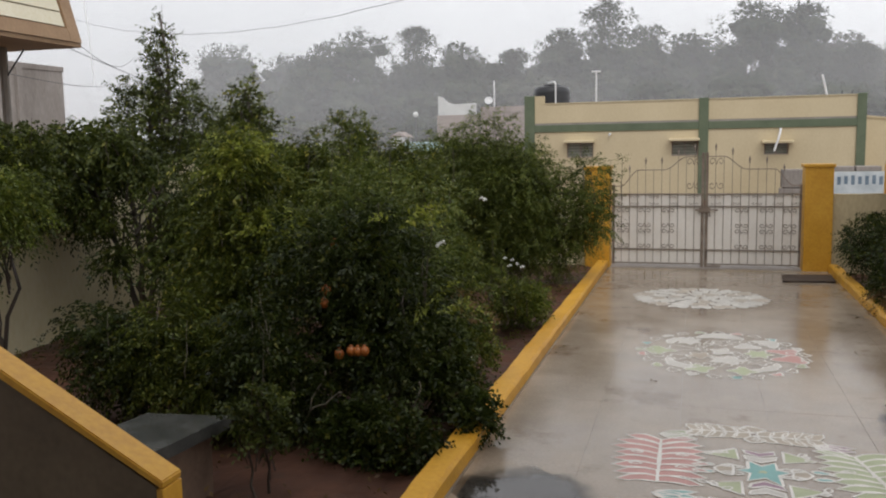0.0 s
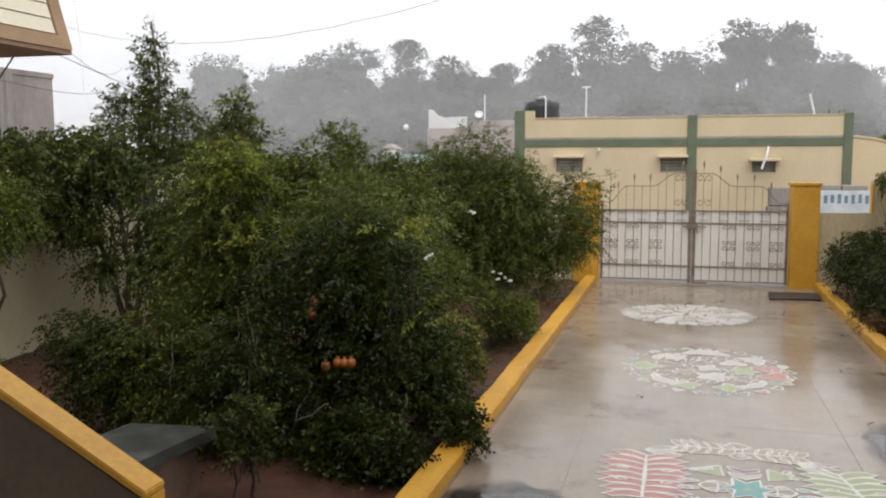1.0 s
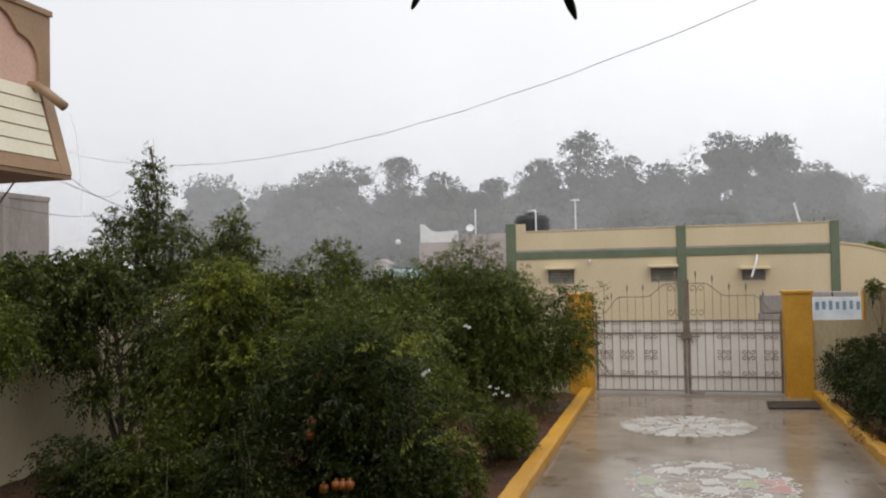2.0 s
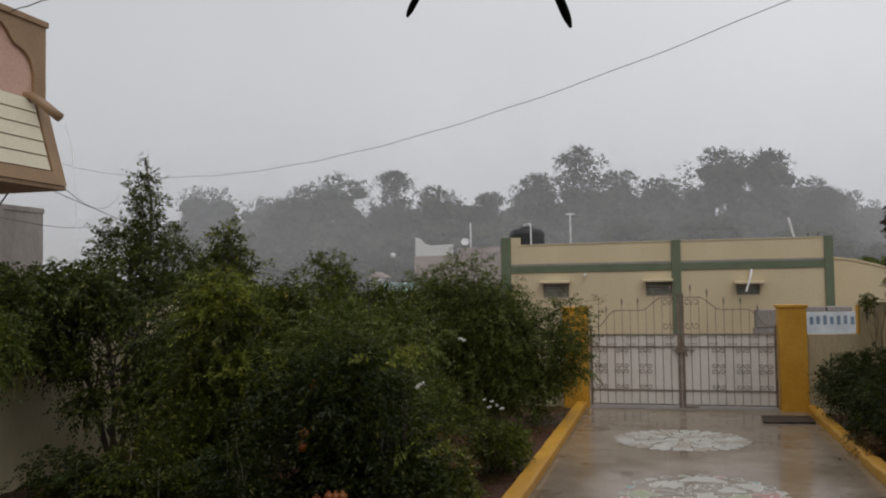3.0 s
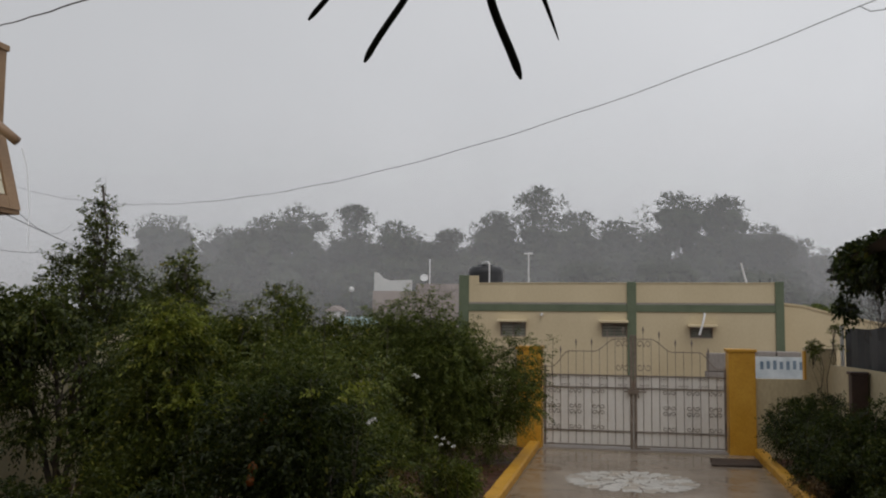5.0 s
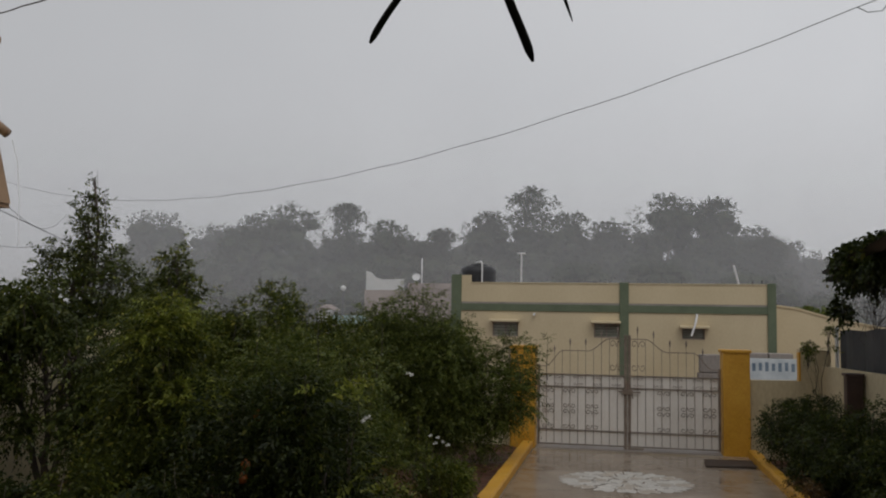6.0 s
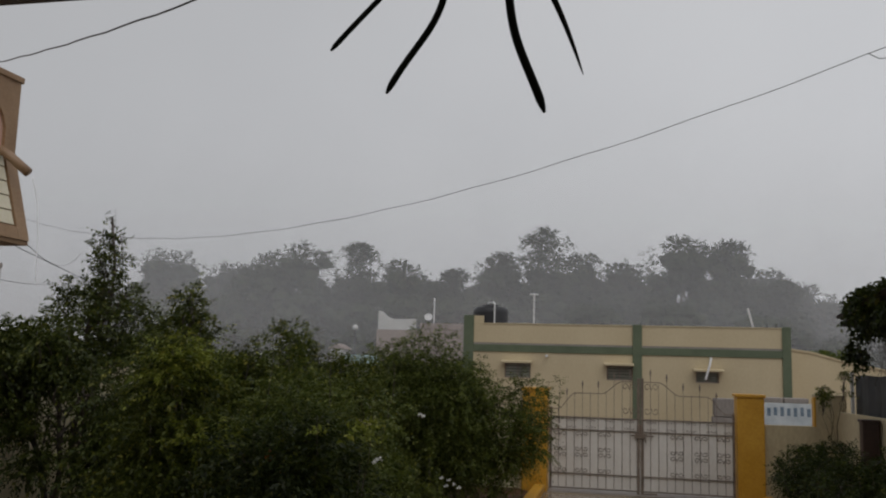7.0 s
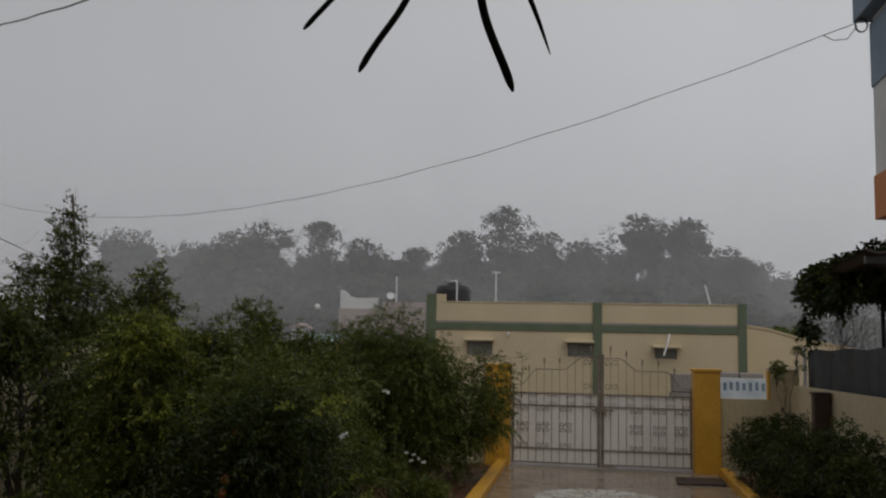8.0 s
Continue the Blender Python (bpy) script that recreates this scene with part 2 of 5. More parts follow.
M["leaf_far"] = leafage("dull_green_tree_leaf", (0.030, 0.042, 0.020), (0.062, 0.078, 0.038), 0.6, 0.3, gloss=0.2, patchy=0.5)
CHALK = {"line": (0.80, 0.77, 0.72), "white": (0.60, 0.57, 0.52), "pink": (0.53, 0.27, 0.24), "green": (0.42, 0.46, 0.28), "beige": (0.43, 0.36, 0.28), "teal": (0.20, 0.42, 0.40), "mauve": (0.33, 0.2, 0.26)}
for cn, cc in CHALK.items():
    M["chalk_" + cn] = surface(cn + "_chalk_powder", tuple(0.82 * v for v in cc), cc, 5, 0.45, None, 0.2, 90, spots=((0.3, 0.26, 0.22), 7, 0.66))


def haze_sheet_material():
    """Translucent veil that imitates rain haze, denser near the ground and in patches."""
    m = bpy.data.materials.new("translucent_haze_sheet")
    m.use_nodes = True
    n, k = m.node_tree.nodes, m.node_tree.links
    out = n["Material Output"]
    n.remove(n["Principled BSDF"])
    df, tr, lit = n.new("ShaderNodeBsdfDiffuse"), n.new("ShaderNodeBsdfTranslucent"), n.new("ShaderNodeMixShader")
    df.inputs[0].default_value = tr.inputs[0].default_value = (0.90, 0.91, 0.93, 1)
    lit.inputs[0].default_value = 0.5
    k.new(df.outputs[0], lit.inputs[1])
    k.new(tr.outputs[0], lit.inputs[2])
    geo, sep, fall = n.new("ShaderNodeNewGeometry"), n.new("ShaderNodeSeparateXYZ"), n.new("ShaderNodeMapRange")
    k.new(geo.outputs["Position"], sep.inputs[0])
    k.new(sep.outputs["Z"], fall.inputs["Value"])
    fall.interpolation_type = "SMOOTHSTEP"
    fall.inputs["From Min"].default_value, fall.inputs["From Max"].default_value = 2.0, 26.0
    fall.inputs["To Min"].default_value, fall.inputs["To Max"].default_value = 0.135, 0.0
    veil_noise, scale, mul = n.new("ShaderNodeTexNoise"), n.new("ShaderNodeMapping"), n.new("ShaderNodeMath")
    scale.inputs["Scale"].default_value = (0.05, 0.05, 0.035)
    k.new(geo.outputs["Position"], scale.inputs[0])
    k.new(scale.outputs[0], veil_noise.inputs["Vector"])
    veil_noise.inputs["Scale"].default_value, veil_noise.inputs["Detail"].default_value = 1.5, 3
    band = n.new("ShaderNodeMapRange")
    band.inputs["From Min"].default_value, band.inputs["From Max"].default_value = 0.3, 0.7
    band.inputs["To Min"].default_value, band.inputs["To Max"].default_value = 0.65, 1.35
    k.new(veil_noise.outputs["Fac"], band.inputs["Value"])
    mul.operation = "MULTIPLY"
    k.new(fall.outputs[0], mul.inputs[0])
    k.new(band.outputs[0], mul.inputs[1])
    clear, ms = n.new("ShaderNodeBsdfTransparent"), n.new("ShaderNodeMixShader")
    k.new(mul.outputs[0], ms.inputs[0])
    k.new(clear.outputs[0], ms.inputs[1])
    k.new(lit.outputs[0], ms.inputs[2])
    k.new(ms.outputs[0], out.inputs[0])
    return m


M["rain"] = haze_sheet_material()


# ---- building blocks ----
def thing(name, at, label, category, group="", kind=""):
    ob = new(name)
    ob.location, ob.empty_display_size = at, 0.1
    return tagged(ob, label, category, group, kind)


def link(name, me, material, parent=None, label=""):
    if material is not None and not me.materials:
        me.materials.append(material)
    ob = new(name, me)
    if parent is not None:
        ob.parent = parent
        if parent.type == "EMPTY":
            ob.matrix_parent_inverse = Matrix.Translation(-Vector(parent.location))
    if label:
        ob["label"] = label
    return ob


def part(name, bm, material, parent=None, label=""):
    """One bmesh, in world metres, as one mesh object under a thing or a part."""
    me = bpy.data.meshes.new(name)
    bmesh.ops.recalc_face_normals(bm, faces=bm.faces)
    bm.to_mesh(me)
    bm.free()
    return link(name, me, material, parent, label)


def block(lo, hi, bevel=0.0, bm=None):
    bm = bm or bmesh.new()
    vs = bmesh.ops.create_cube(bm, size=1)["verts"]
    for v in vs:
        v.co = [lo[i] + (v.co[i] + 0.5) * (hi[i] - lo[i]) for i in range(3)]
    if bevel:
        bmesh.ops.bevel(bm, geom=list({e for v in vs for e in v.link_edges}), offset=bevel, segments=2, affect="EDGES", profile=0.6)
    return bm


def prism(outline, lo, hi, axis, bm=None, bevel=0.0):
    """An outline in the plane across the axis, drawn out from lo to hi along it."""
    bm = bm or bmesh.new()
    put = {"x": lambda u, v, w: (w, u, v), "y": lambda u, v, w: (u, w, v), "z": lambda u, v, w: (u, v, w)}[axis]
    a = [bm.verts.new(put(u, v, lo)) for u, v in outline]
    b = [bm.verts.new(put(u, v, hi)) for u, v in outline]
    n = len(outline)
    bm.faces.new(a)
    bm.faces.new(b[::-1])
    for i in range(n):
        bm.faces.new((a[i], b[i], b[(i + 1) % n], a[(i + 1) % n]))
    if bevel:
        bmesh.ops.bevel(bm, geom=list(bm.edges), offset=bevel, segments=2, affect="EDGES")
    return bm


def tube(points, radii, sides=7, bm=None):
    """A round rod through the points; radii: one number, or one for each point."""
    bm = bm or bmesh.new()
    pts = [Vector(p) for p in points]
    rs = radii if isinstance(radii, (list, tuple)) else [radii] * len(pts)
    rings = []
    for i, p in enumerate(pts):
        d = (pts[min(i + 1, len(pts) - 1)] - pts[max(i - 1, 0)]).normalized()
        u = d.cross(Vector((0.31, 0.95, 0.05)))
        if u.length < 0.05:
            u = d.cross(Vector((1, 0, 0)))
        u.normalize()
        w = d.cross(u)
        rings.append([bm.verts.new(p + rs[i] * (math.cos(a) * u + math.sin(a) * w)) for a in [2 * math.pi * j / sides for j in range(sides)]])
    for a, b in zip(rings, rings[1:]):
        for j in range(sides):
            bm.faces.new((a[j], a[(j + 1) % sides], b[(j + 1) % sides], b[j]))
    bm.faces.new(rings[0][::-1])
    bm.faces.new(rings[-1])
    return bm


def lathe(at, profile, sides=24, bm=None):
    """A turned shape: profile rows of (radius, height) round the upright through at."""
    bm = bm or bmesh.new()
    rings = [[bm.verts.new((at[0] + r * math.cos(2 * math.pi * j / sides), at[1] + r * math.sin(2 * math.pi * j / sides), at[2] + h)) for j in range(sides)] for r, h in profile]
    for a, b in zip(rings, rings[1:]):
        for j in range(sides):
            bm.faces.new((a[j], a[(j + 1) % sides], b[(j + 1) % sides], b[j]))
    bm.faces.new(rings[0][::-1])
    bm.faces.new(rings[-1])
    return bm


def smooth(ob):
    for p in ob.data.polygons:
        p.use_smooth = True
    return ob


# ---- foliage ----
def quads(name, verts):
    """A mesh of loose quads from an array of n x 4 x 3."""
    n = len(verts)
    me = bpy.data.meshes.new(name)
    me.vertices.add(4 * n)
    me.loops.add(4 * n)
    me.polygons.add(n)
    me.vertices.foreach_set("co", verts.astype(np.float32).ravel())
    me.loops.foreach_set("vertex_index", np.arange(4 * n, dtype=np.int32))
    me.polygons.foreach_set("loop_start", np.arange(0, 4 * n, 4, dtype=np.int32))
    me.update()
    me.validate()
    return me


def unit(a):
    return a / np.maximum(np.linalg.norm(a, axis=-1, keepdims=True), 1e-6)


def twigs(rng, at, way, length, leaves, leaf, slim, droop=0.15, spread=0.8):
    """Leaves in two rows along twigs: bases at, directions way; a leaf is a folded lozenge."""
    t = len(at)
    side = unit(np.cross(way, rng.normal(size=(t, 3))))
    s = (np.arange(leaves) + 0.6) / leaves
    along = (length * rng.uniform(0.6, 1.25, t))[:, None, None]
    base = at[:, None] + way[:, None] * s[None, :, None] * along + np.array([0, 0, -1]) * (s[None, :, None] ** 2) * along * droop * 1.5
    sign = np.where(np.arange(leaves) % 2, 1.0, -1.0)[None, :, None]
    ld = unit(0.65 * way[:, None] + spread * sign * side[:, None] + np.array([0, 0, -droop]) + 0.28 * rng.normal(size=(t, leaves, 3)))
    size = leaf * rng.uniform(0.65, 1.3, (t, leaves, 1)) * (1.05 - 0.35 * s[None, :, None])
    nrm = unit(np.cross(way, side)[:, None] + 0.45 * rng.normal(size=(t, leaves, 3)))
    wide = unit(np.cross(ld, nrm))
    lift = np.cross(wide, ld)
    mid = base + ld * size * 0.45
    q = np.stack([base, mid + wide * size * slim + lift * size * 0.10, base + ld * size - np.array([0, 0, 1]) * size * droop * 0.5, mid - wide * size * slim + lift * size * 0.10], axis=2)
    return q.reshape(-1, 4, 3)


def clumps(rng, centre, radii, count, small):
    """Uneven clumps of a crown: (centre, radii) of small ellipsoids in and on a large one."""
    out = []
    for _ in range(count):
        d = unit(rng.normal(size=3))
        f = rng.uniform(0.25, 0.95) ** 0.7
        r = small * rng.uniform(0.6, 1.25)
        out.append((np.array(centre) + d * np.array(radii) * f, np.array((r, r, 0.85 * r))))
    return out


def crown(rng, balls, count, length, leaves, leaf, slim, droop=0.15, up=0.35, shell=0.35):
    """Twigs spread through clumps, most of them near their skins."""
    w = np.array([b[1].prod() ** (2 / 3) for b in balls])
    pick = rng.choice(len(balls), count, p=w / w.sum())
    c, r = np.array([b[0] for b in balls])[pick], np.array([b[1] for b in balls])[pick]
    d = unit(rng.normal(size=(count, 3)))
    at = c + d * r * (rng.uniform(0, 1, (count, 1)) ** shell)
    at[:, 2] = np.maximum(at[:, 2], 0.06)
    way = unit(0.8 * d + np.array([0, 0, up]) + 0.45 * rng.normal(size=(count, 3)))
    return twigs(rng, at, way, length, leaves, leaf, slim, droop)


def stem_bm(rng, a, b, r0, r1, bm=None, wobble=0.06, n=6, sides=6):
    a, b = Vector(a), Vector(b)
    ln = (b - a).length
    pts = [a.lerp(b, i / n) + Vector(rng.normal(size=3)) * wobble * ln * (0 if i in (0, n) else 0.5) for i in range(n + 1)]
    return tube(pts, [r0 + (r1 - r0) * i / n for i in range(n + 1)], sides, bm)


def plant(name, label, category, base, stems, balls, count, mat_key, length=0.22, leaves=9, leaf=0.06, slim=0.2, droop=0.2, up=0.3,
          seed=1, sprigs=(), bark="bark", thick=0.025, group="", shell=0.35):
    """A shrub or tree: stems from the base into the crown, branchwork to each clump, a crown of leaves, and upright sprigs that stand out of it."""
    rng = np.random.default_rng(seed)
    ob = thing(name, base, label, category, group)
    highest = max(c[2] for c, r in balls)
    for n in rng.choice(len(balls), min(len(balls), 9), replace=False):
        c, r = balls[n]
        if c[2] > 0.6 * highest:
            sprigs = (*sprigs, ((c[0] + rng.normal() * 0.3 * r[0], c[1], c[2] + 0.6 * r[2]), r[2] * rng.uniform(0.5, 1.1)))
    for top in stems:
        foot = (base[0] + rng.uniform(-0.08, 0.08), base[1] + rng.uniform(-0.08, 0.08), base[2] - 0.08)
        smooth(part("trunk" if thick > 0.04 else "stem", stem_bm(rng, foot, top, thick, thick * 0.4), M[bark], ob))
    bm = bmesh.new()
    for c, r in balls:
        near = min(stems, key=lambda p: (Vector(p) - Vector(c)).length)
        a = Vector(base).lerp(Vector(near), rng.uniform(0.45, 0.95))
        stem_bm(rng, a, c + np.array([0, 0, 0.4 * r[2]]), thick * 0.4, thick * 0.12, bm, 0.1, 4, 4)
    for c, tall in sprigs:
        stem_bm(rng, (c[0], c[1], c[2] - 0.3), (c[0] + rng.normal() * 0.04, c[1], c[2] + tall), 0.007, 0.002, bm, 0.04, 4, 4)
    tagged(part("branchwork", bm, M[bark], ob), kind="stuff")
    leafq = [crown(rng, balls, int(count * 2.3), length * 0.9, leaves, leaf * 0.9, slim * 1.3, droop, up, shell)]
    for c, tall in sprigs:
        k = max(6, int(tall * 34))
        h = rng.uniform(0, 1, k)
        at = np.stack([c[0] + rng.normal(size=k) * 0.015, c[1] + rng.normal(size=k) * 0.015, c[2] + h * tall], 1)
        way = unit(np.stack([rng.normal(size=k), rng.normal(size=k), np.full(k, 0.9)], 1))
        leafq.append(twigs(rng, at, way, length * 0.55, max(3, leaves // 2), leaf * 0.9, slim, droop))
    link("crown", quads("crown", np.concatenate(leafq)), M[mat_key], ob)
    return ob


# ---- ground and drive ----
bm = bmesh.new()
bmesh.ops.create_grid(bm, x_segments=60, y_segments=60, size=0.5)
for v in bm.verts:
    x, y = v.co.x, v.co.y
    v.co = (900 * x * abs(x) * 2 + 20 * x, 40 + 900 * y * abs(y) * 2 + 20 * y, -0.06)
tagged(part("ground", bm, M["soil"]), kind="structure", label="wet reddish earth reaching away to the horizon")

bm = bmesh.new()
bmesh.ops.create_grid(bm, x_segments=70, y_segments=110, size=0.5)
for v in bm.verts:
    x, y = -7.3 + (v.co.x + 0.5) * 5.55, 2.99 + (v.co.y + 0.5) * 12.1
    v.co = (x, y, 0.005 + 0.05 * noise.noise((x * 1.3, y * 1.3, 0)) + 0.025 * noise.noise((x * 6, y * 6, 3)))
tagged(part("garden_bed", bm, M["soil"]), kind="structure", label="wet red garden soil between wall and kerb")
bm = bmesh.new()
bmesh.ops.create_grid(bm, x_segments=20, y_segments=90, size=0.5)
for v in bm.verts:
    x, y = 2.05 + (v.co.x + 0.5) * 1.6, 3 + (v.co.y + 0.5) * 12.0
    v.co = (x, y, 0.0 + 0.05 * noise.noise((x * 1.5, y * 1.5, 7)))
tagged(part("garden_bed", bm, M["soil"]), kind="structure", label="wet red soil strip beside the drive")

drive = tagged(part("driveway", block((-1.67, 2.6, -0.25), (2.0, 15.6, -0.003)), M["joint"]), kind="structure", label="wet cement drive laid in large slabs")
tagged(part("road", block((-60, 15.9, -0.2), (60, 29.0, -0.03)), M["road"]), kind="structure", label="muddy wet road outside the gate")


def puddle(x, y, rx, ry, seed):
    rng = np.random.default_rng(seed)
    ph = rng.uniform(0, 6, 4)
    bm = bmesh.new()
    vs = []
    for i in range(40):
        a = 2 * math.pi * i / 40
        r = 1 + 0.22 * math.sin(2 * a + ph[0]) + 0.16 * math.sin(3 * a + ph[1]) + 0.1 * math.sin(7 * a + ph[2])
        vs.append(bm.verts.new((x + rx * r * math.cos(a), y + ry * r * math.sin(a), 0.0008)))
    bm.faces.new(vs)
    tagged(part("puddle", bm, M["puddle"]), kind="structure", label="shallow puddle on the drive, dark reflection put into its colour")


puddle(-1.10, 4.72, 0.50, 0.62, 1)
puddle(1.55, 6.6, 0.36, 0.85, 2)


def kerb(x0, x1, y0, y1, rough, seed, label, skew=0.0):
    """A painted kerb with chipped edges; skew: how far its near end stands aside."""
    rng = np.random.default_rng(seed)
    bm, n, prev = bmesh.new(), 60, None
    for i in range(n + 1):
        y = y0 + (y1 - y0) * i / n
        e = [rng.normal() * rough for _ in range(3)]
        ring = [bm.verts.new((x + skew * (1 - i / n), y, z)) for x, z in ((x0, -0.1), (x0 + e[0], 0.10 + e[2]), (x0 + 0.02 + e[0], 0.125 + e[2]), (x1 - 0.02 + e[1], 0.125 + e[2]), (x1 + e[1], 0.10 + e[2]), (x1, -0.1))]
        if prev:
            for j in range(6):
                bm.faces.new((prev[j], prev[(j + 1) % 6], ring[(j + 1) % 6], ring[j]))
        else:
            bm.faces.new(ring)
        prev = ring
    bm.faces.new(prev[::-1])
    tagged(part("kerb", bm, M["yellow"]), kind="structure", label=label)


kerb(-1.80, -1.61, 2.99, 14.95, 0.003, 3, "yellow-painted kerb between drive and garden bed", -0.03)
kerb(1.955, 2.11, 3.0, 14.95, 0.009, 4, "chipped yellow-painted kerb along the narrow bed")

tagged(part("trim", prism([(-1.639, 3.0), (-1.623, 3.0), (-1.593, 14.95), (-1.609, 14.95)], -0.01, 0.007, "z"), M["joint"]), kind="structure", label="thin pale mortar line along the kerb foot")

# ---- veranda round the camera ----
tagged(part("veranda_floor", block((-6, -5, -0.2), (5, 1.9, 0.6), 0.01), M["plain_concrete"]), kind="structure", label="raised grey veranda floor")
tagged(part("veranda_roof", block((-6.2, -5, 3.2), (5.2, 1.83, 3.36), 0.01), M["plain_concrete"]), kind="structure", label="flat concrete veranda roof slab")
tagged(part("wall_back", block((-6, -5.2, -0.1), (5, -5.0, 6.2)), M["cream"]), kind="structure", label="cream house wall behind the veranda")
# Unseen mass added to keep sky and sun off the near bed.
tagged(part("shade_block", block((-6.2, -5.2, 3.36), (5.2, 0.6, 8.0)), M["cream"]), kind="structure", label="unseen cream block added over the veranda to shade the near bed")
for x in (-5.7, 4.1):
    tagged(part("column", block((x - 0.15, 1.4, 0.6), (x + 0.15, 1.7, 3.2), 0.015), M["yellow"]), kind="structure", label="square yellow veranda column")
for i in range(3):
    x = -3.85 + 0.48 * i
    tagged(part("stair_step", block((x, 1.9, -0.1), (x + 0.48, 2.82, 0.45 - 0.15 * i), 0.008), M["plain_concrete"]), kind="structure", label="grey cement stair step beside the veranda")

stair = thing("stair_parapet", (-3.0, 2.9, 0.0), "brown stair parapet with a sloping yellow coping", "parapet")
RISE = 0.555
part("wall", prism([(-6.0, -0.1), (-2.40, -0.1), (-2.40, 0.708), (-3.85, 0.708 + RISE * 1.45), (-6.0, 0.708 + RISE * 1.45)], 2.83, 2.965, "y"), M["parapet_brown"], stair)
part("coping", prism([(-2.37, 0.704), (-2.365, 0.74), (-3.84, 0.74 + RISE * 1.475), (-6.0, 0.74 + RISE * 1.475), (-6.0, 0.712 + RISE * 1.45), (-3.85, 0.712 + RISE * 1.45)], 2.822, 2.973, "y", bevel=0.006), M["yellow"], stair, "yellow-painted sloping coping")
part("end_band", block((-2.398, 2.824, -0.1), (-2.366, 2.971, 0.703), 0.005), M["yellow"], stair, "yellow-painted end face")

bench = thing("stone_slab_seat", (-3.2, 4.05, 0.0), "dark wet granite slab on a rough brown base", "bench")
part("slab", prism([(-3.74, 3.5), (-3.16, 3.45), (-3.11, 3.95), (-3.03, 4.55), (-3.62, 4.48)], 0.37, 0.45, "z", bevel=0.008), M["stone"], bench, "wet dark granite slab")
# Plain brown block for a base that looks like cement and earth.
part("base", prism([(-3.66, 3.6), (-3.21, 3.56), (-3.16, 3.98), (-3.10, 4.42), (-3.54, 4.36)], -0.05, 0.37, "z", bevel=0.01), M["slab_base_brown"], bench, "rough brown base")

# ---- gate, pillars, walls of the plot ----
def pillar(x0, x1, label):
    ob = thing("gate_pillar", ((x0 + x1) / 2, 15.2, 0), label, "pillar", "gate pillars")
    part("shaft", block((x0 + 0.012, 15.012, -0.2), (x1 - 0.012, 15.438, 1.715), 0.012), M["yellow"], ob)
    part("cap", block((x0 - 0.012, 14.99, 1.715), (x1 + 0.012, 15.46, 1.768), 0.012), M["yellow"], ob, "flat yellow pillar cap")


pillar(-2.035, -1.575, "yellow-painted square gate pillar behind the shrub")
pillar(1.56, 2.02, "yellow-painted square gate pillar with flat cap")

tagged(part("wall_front", block((-7.45, 15.15, -0.1), (-2.035, 15.3, 1.3), 0.01), M["garden_wall"]), kind="structure", label="cream boundary wall beside the gate")
tagged(part("wall_side", block((-7.45, 2.0, -0.1), (-7.3, 15.15, 2.0), 0.01), M["garden_wall"]), kind="structure", label="stained cream garden wall")
tagged(part("wall_step", prism([(2.02, -0.1), (3.30, -0.1), (3.30, 1.765), (2.825, 1.765), (2.825, 1.27), (2.02, 1.27)], 15.1, 15.26, "y", bevel=0.006), M["cream"]), kind="structure", label="cream stepped wall beside the gate pillar")
tagged(part("trim", block((2.795, 15.09, 1.272), (2.823, 15.27, 1.75), 0.004), M["yellow"]), kind="structure", label="yellow edge of the stepped wall")
tagged(part("trim", block((2.80, 15.08, 1.768), (3.32, 15.28, 1.80), 0.006), M["cream"]), kind="structure", label="cream coping of the stepped wall")
bm = prism([(3.15, 15.09), (3.28, 15.09), (4.5, 2.2), (4.36, 2.2)], -0.1, 1.53, "z", bevel=0.008)
tagged(part("wall_east", bm, M["cream"]), kind="structure", label="cream boundary wall along the narrow bed")

post = thing("brown_post", (3.2, 13.3, 0), "dark brown square post against the boundary wall", "post")
part("shaft", block((3.07, 13.18, -0.1), (3.29, 13.38, 1.47), 0.012), M["post_brown"], post)
part("cap", block((3.05, 13.16, 1.47), (3.305, 13.4, 1.51), 0.008), M["post_brown"], post)


def rail_height(u):
    """Height of the gate's upper rail; u is 0 at the meeting stiles and 1 at the pillar."""
    def ease(a, b):
        s = min(1, max(0, (u - a) / (b - a)))
        return s * s * (3 - 2 * s)
    return 1.91 - 0.22 * ease(0.18, 0.42) - 0.28 * ease(0.72, 0.92)


def scroll_mesh(sx, sz):
    """One curl of a wrought pair, round the pair's middle."""
    bm, pts = bmesh.new(), []
    for i in range(11):
        a = i / 10 * 1.75 * math.pi
        r = 0.052 * (1 - 0.055 * i)
        pts.append((sx * (0.055 - r * math.cos(a)), 0, sz * (0.085 + r * math.sin(a) + 0.004 * i)))
    tube(pts, 0.0045, 4, bm)
    me = bpy.data.meshes.new("scroll")
    bm.to_mesh(me)
    bm.free()
    me.materials.append(M["bar"])
    return me


def finial_mesh():
    bm = lathe((0, 0, 0), [(0.006, 0), (0.016, 0.015), (0.007, 0.03), (0.019, 0.055), (0.012, 0.085), (0.002, 0.125)], 6)
    me = bpy.data.meshes.new("finial")
    bm.to_mesh(me)
    bm.free()
    me.materials.append(M["bar"])
    return me


SCROLLS, FINIAL = [scroll_mesh(sx, sz) for sx in (-1, 1) for sz in (-1, 1)], finial_mesh()


def scroll_pair(parent, at, size=(1, 1, 1)):
    for me in SCROLLS:
        s = link("scroll", me, None, parent)
        s.location, s.scale = at, size


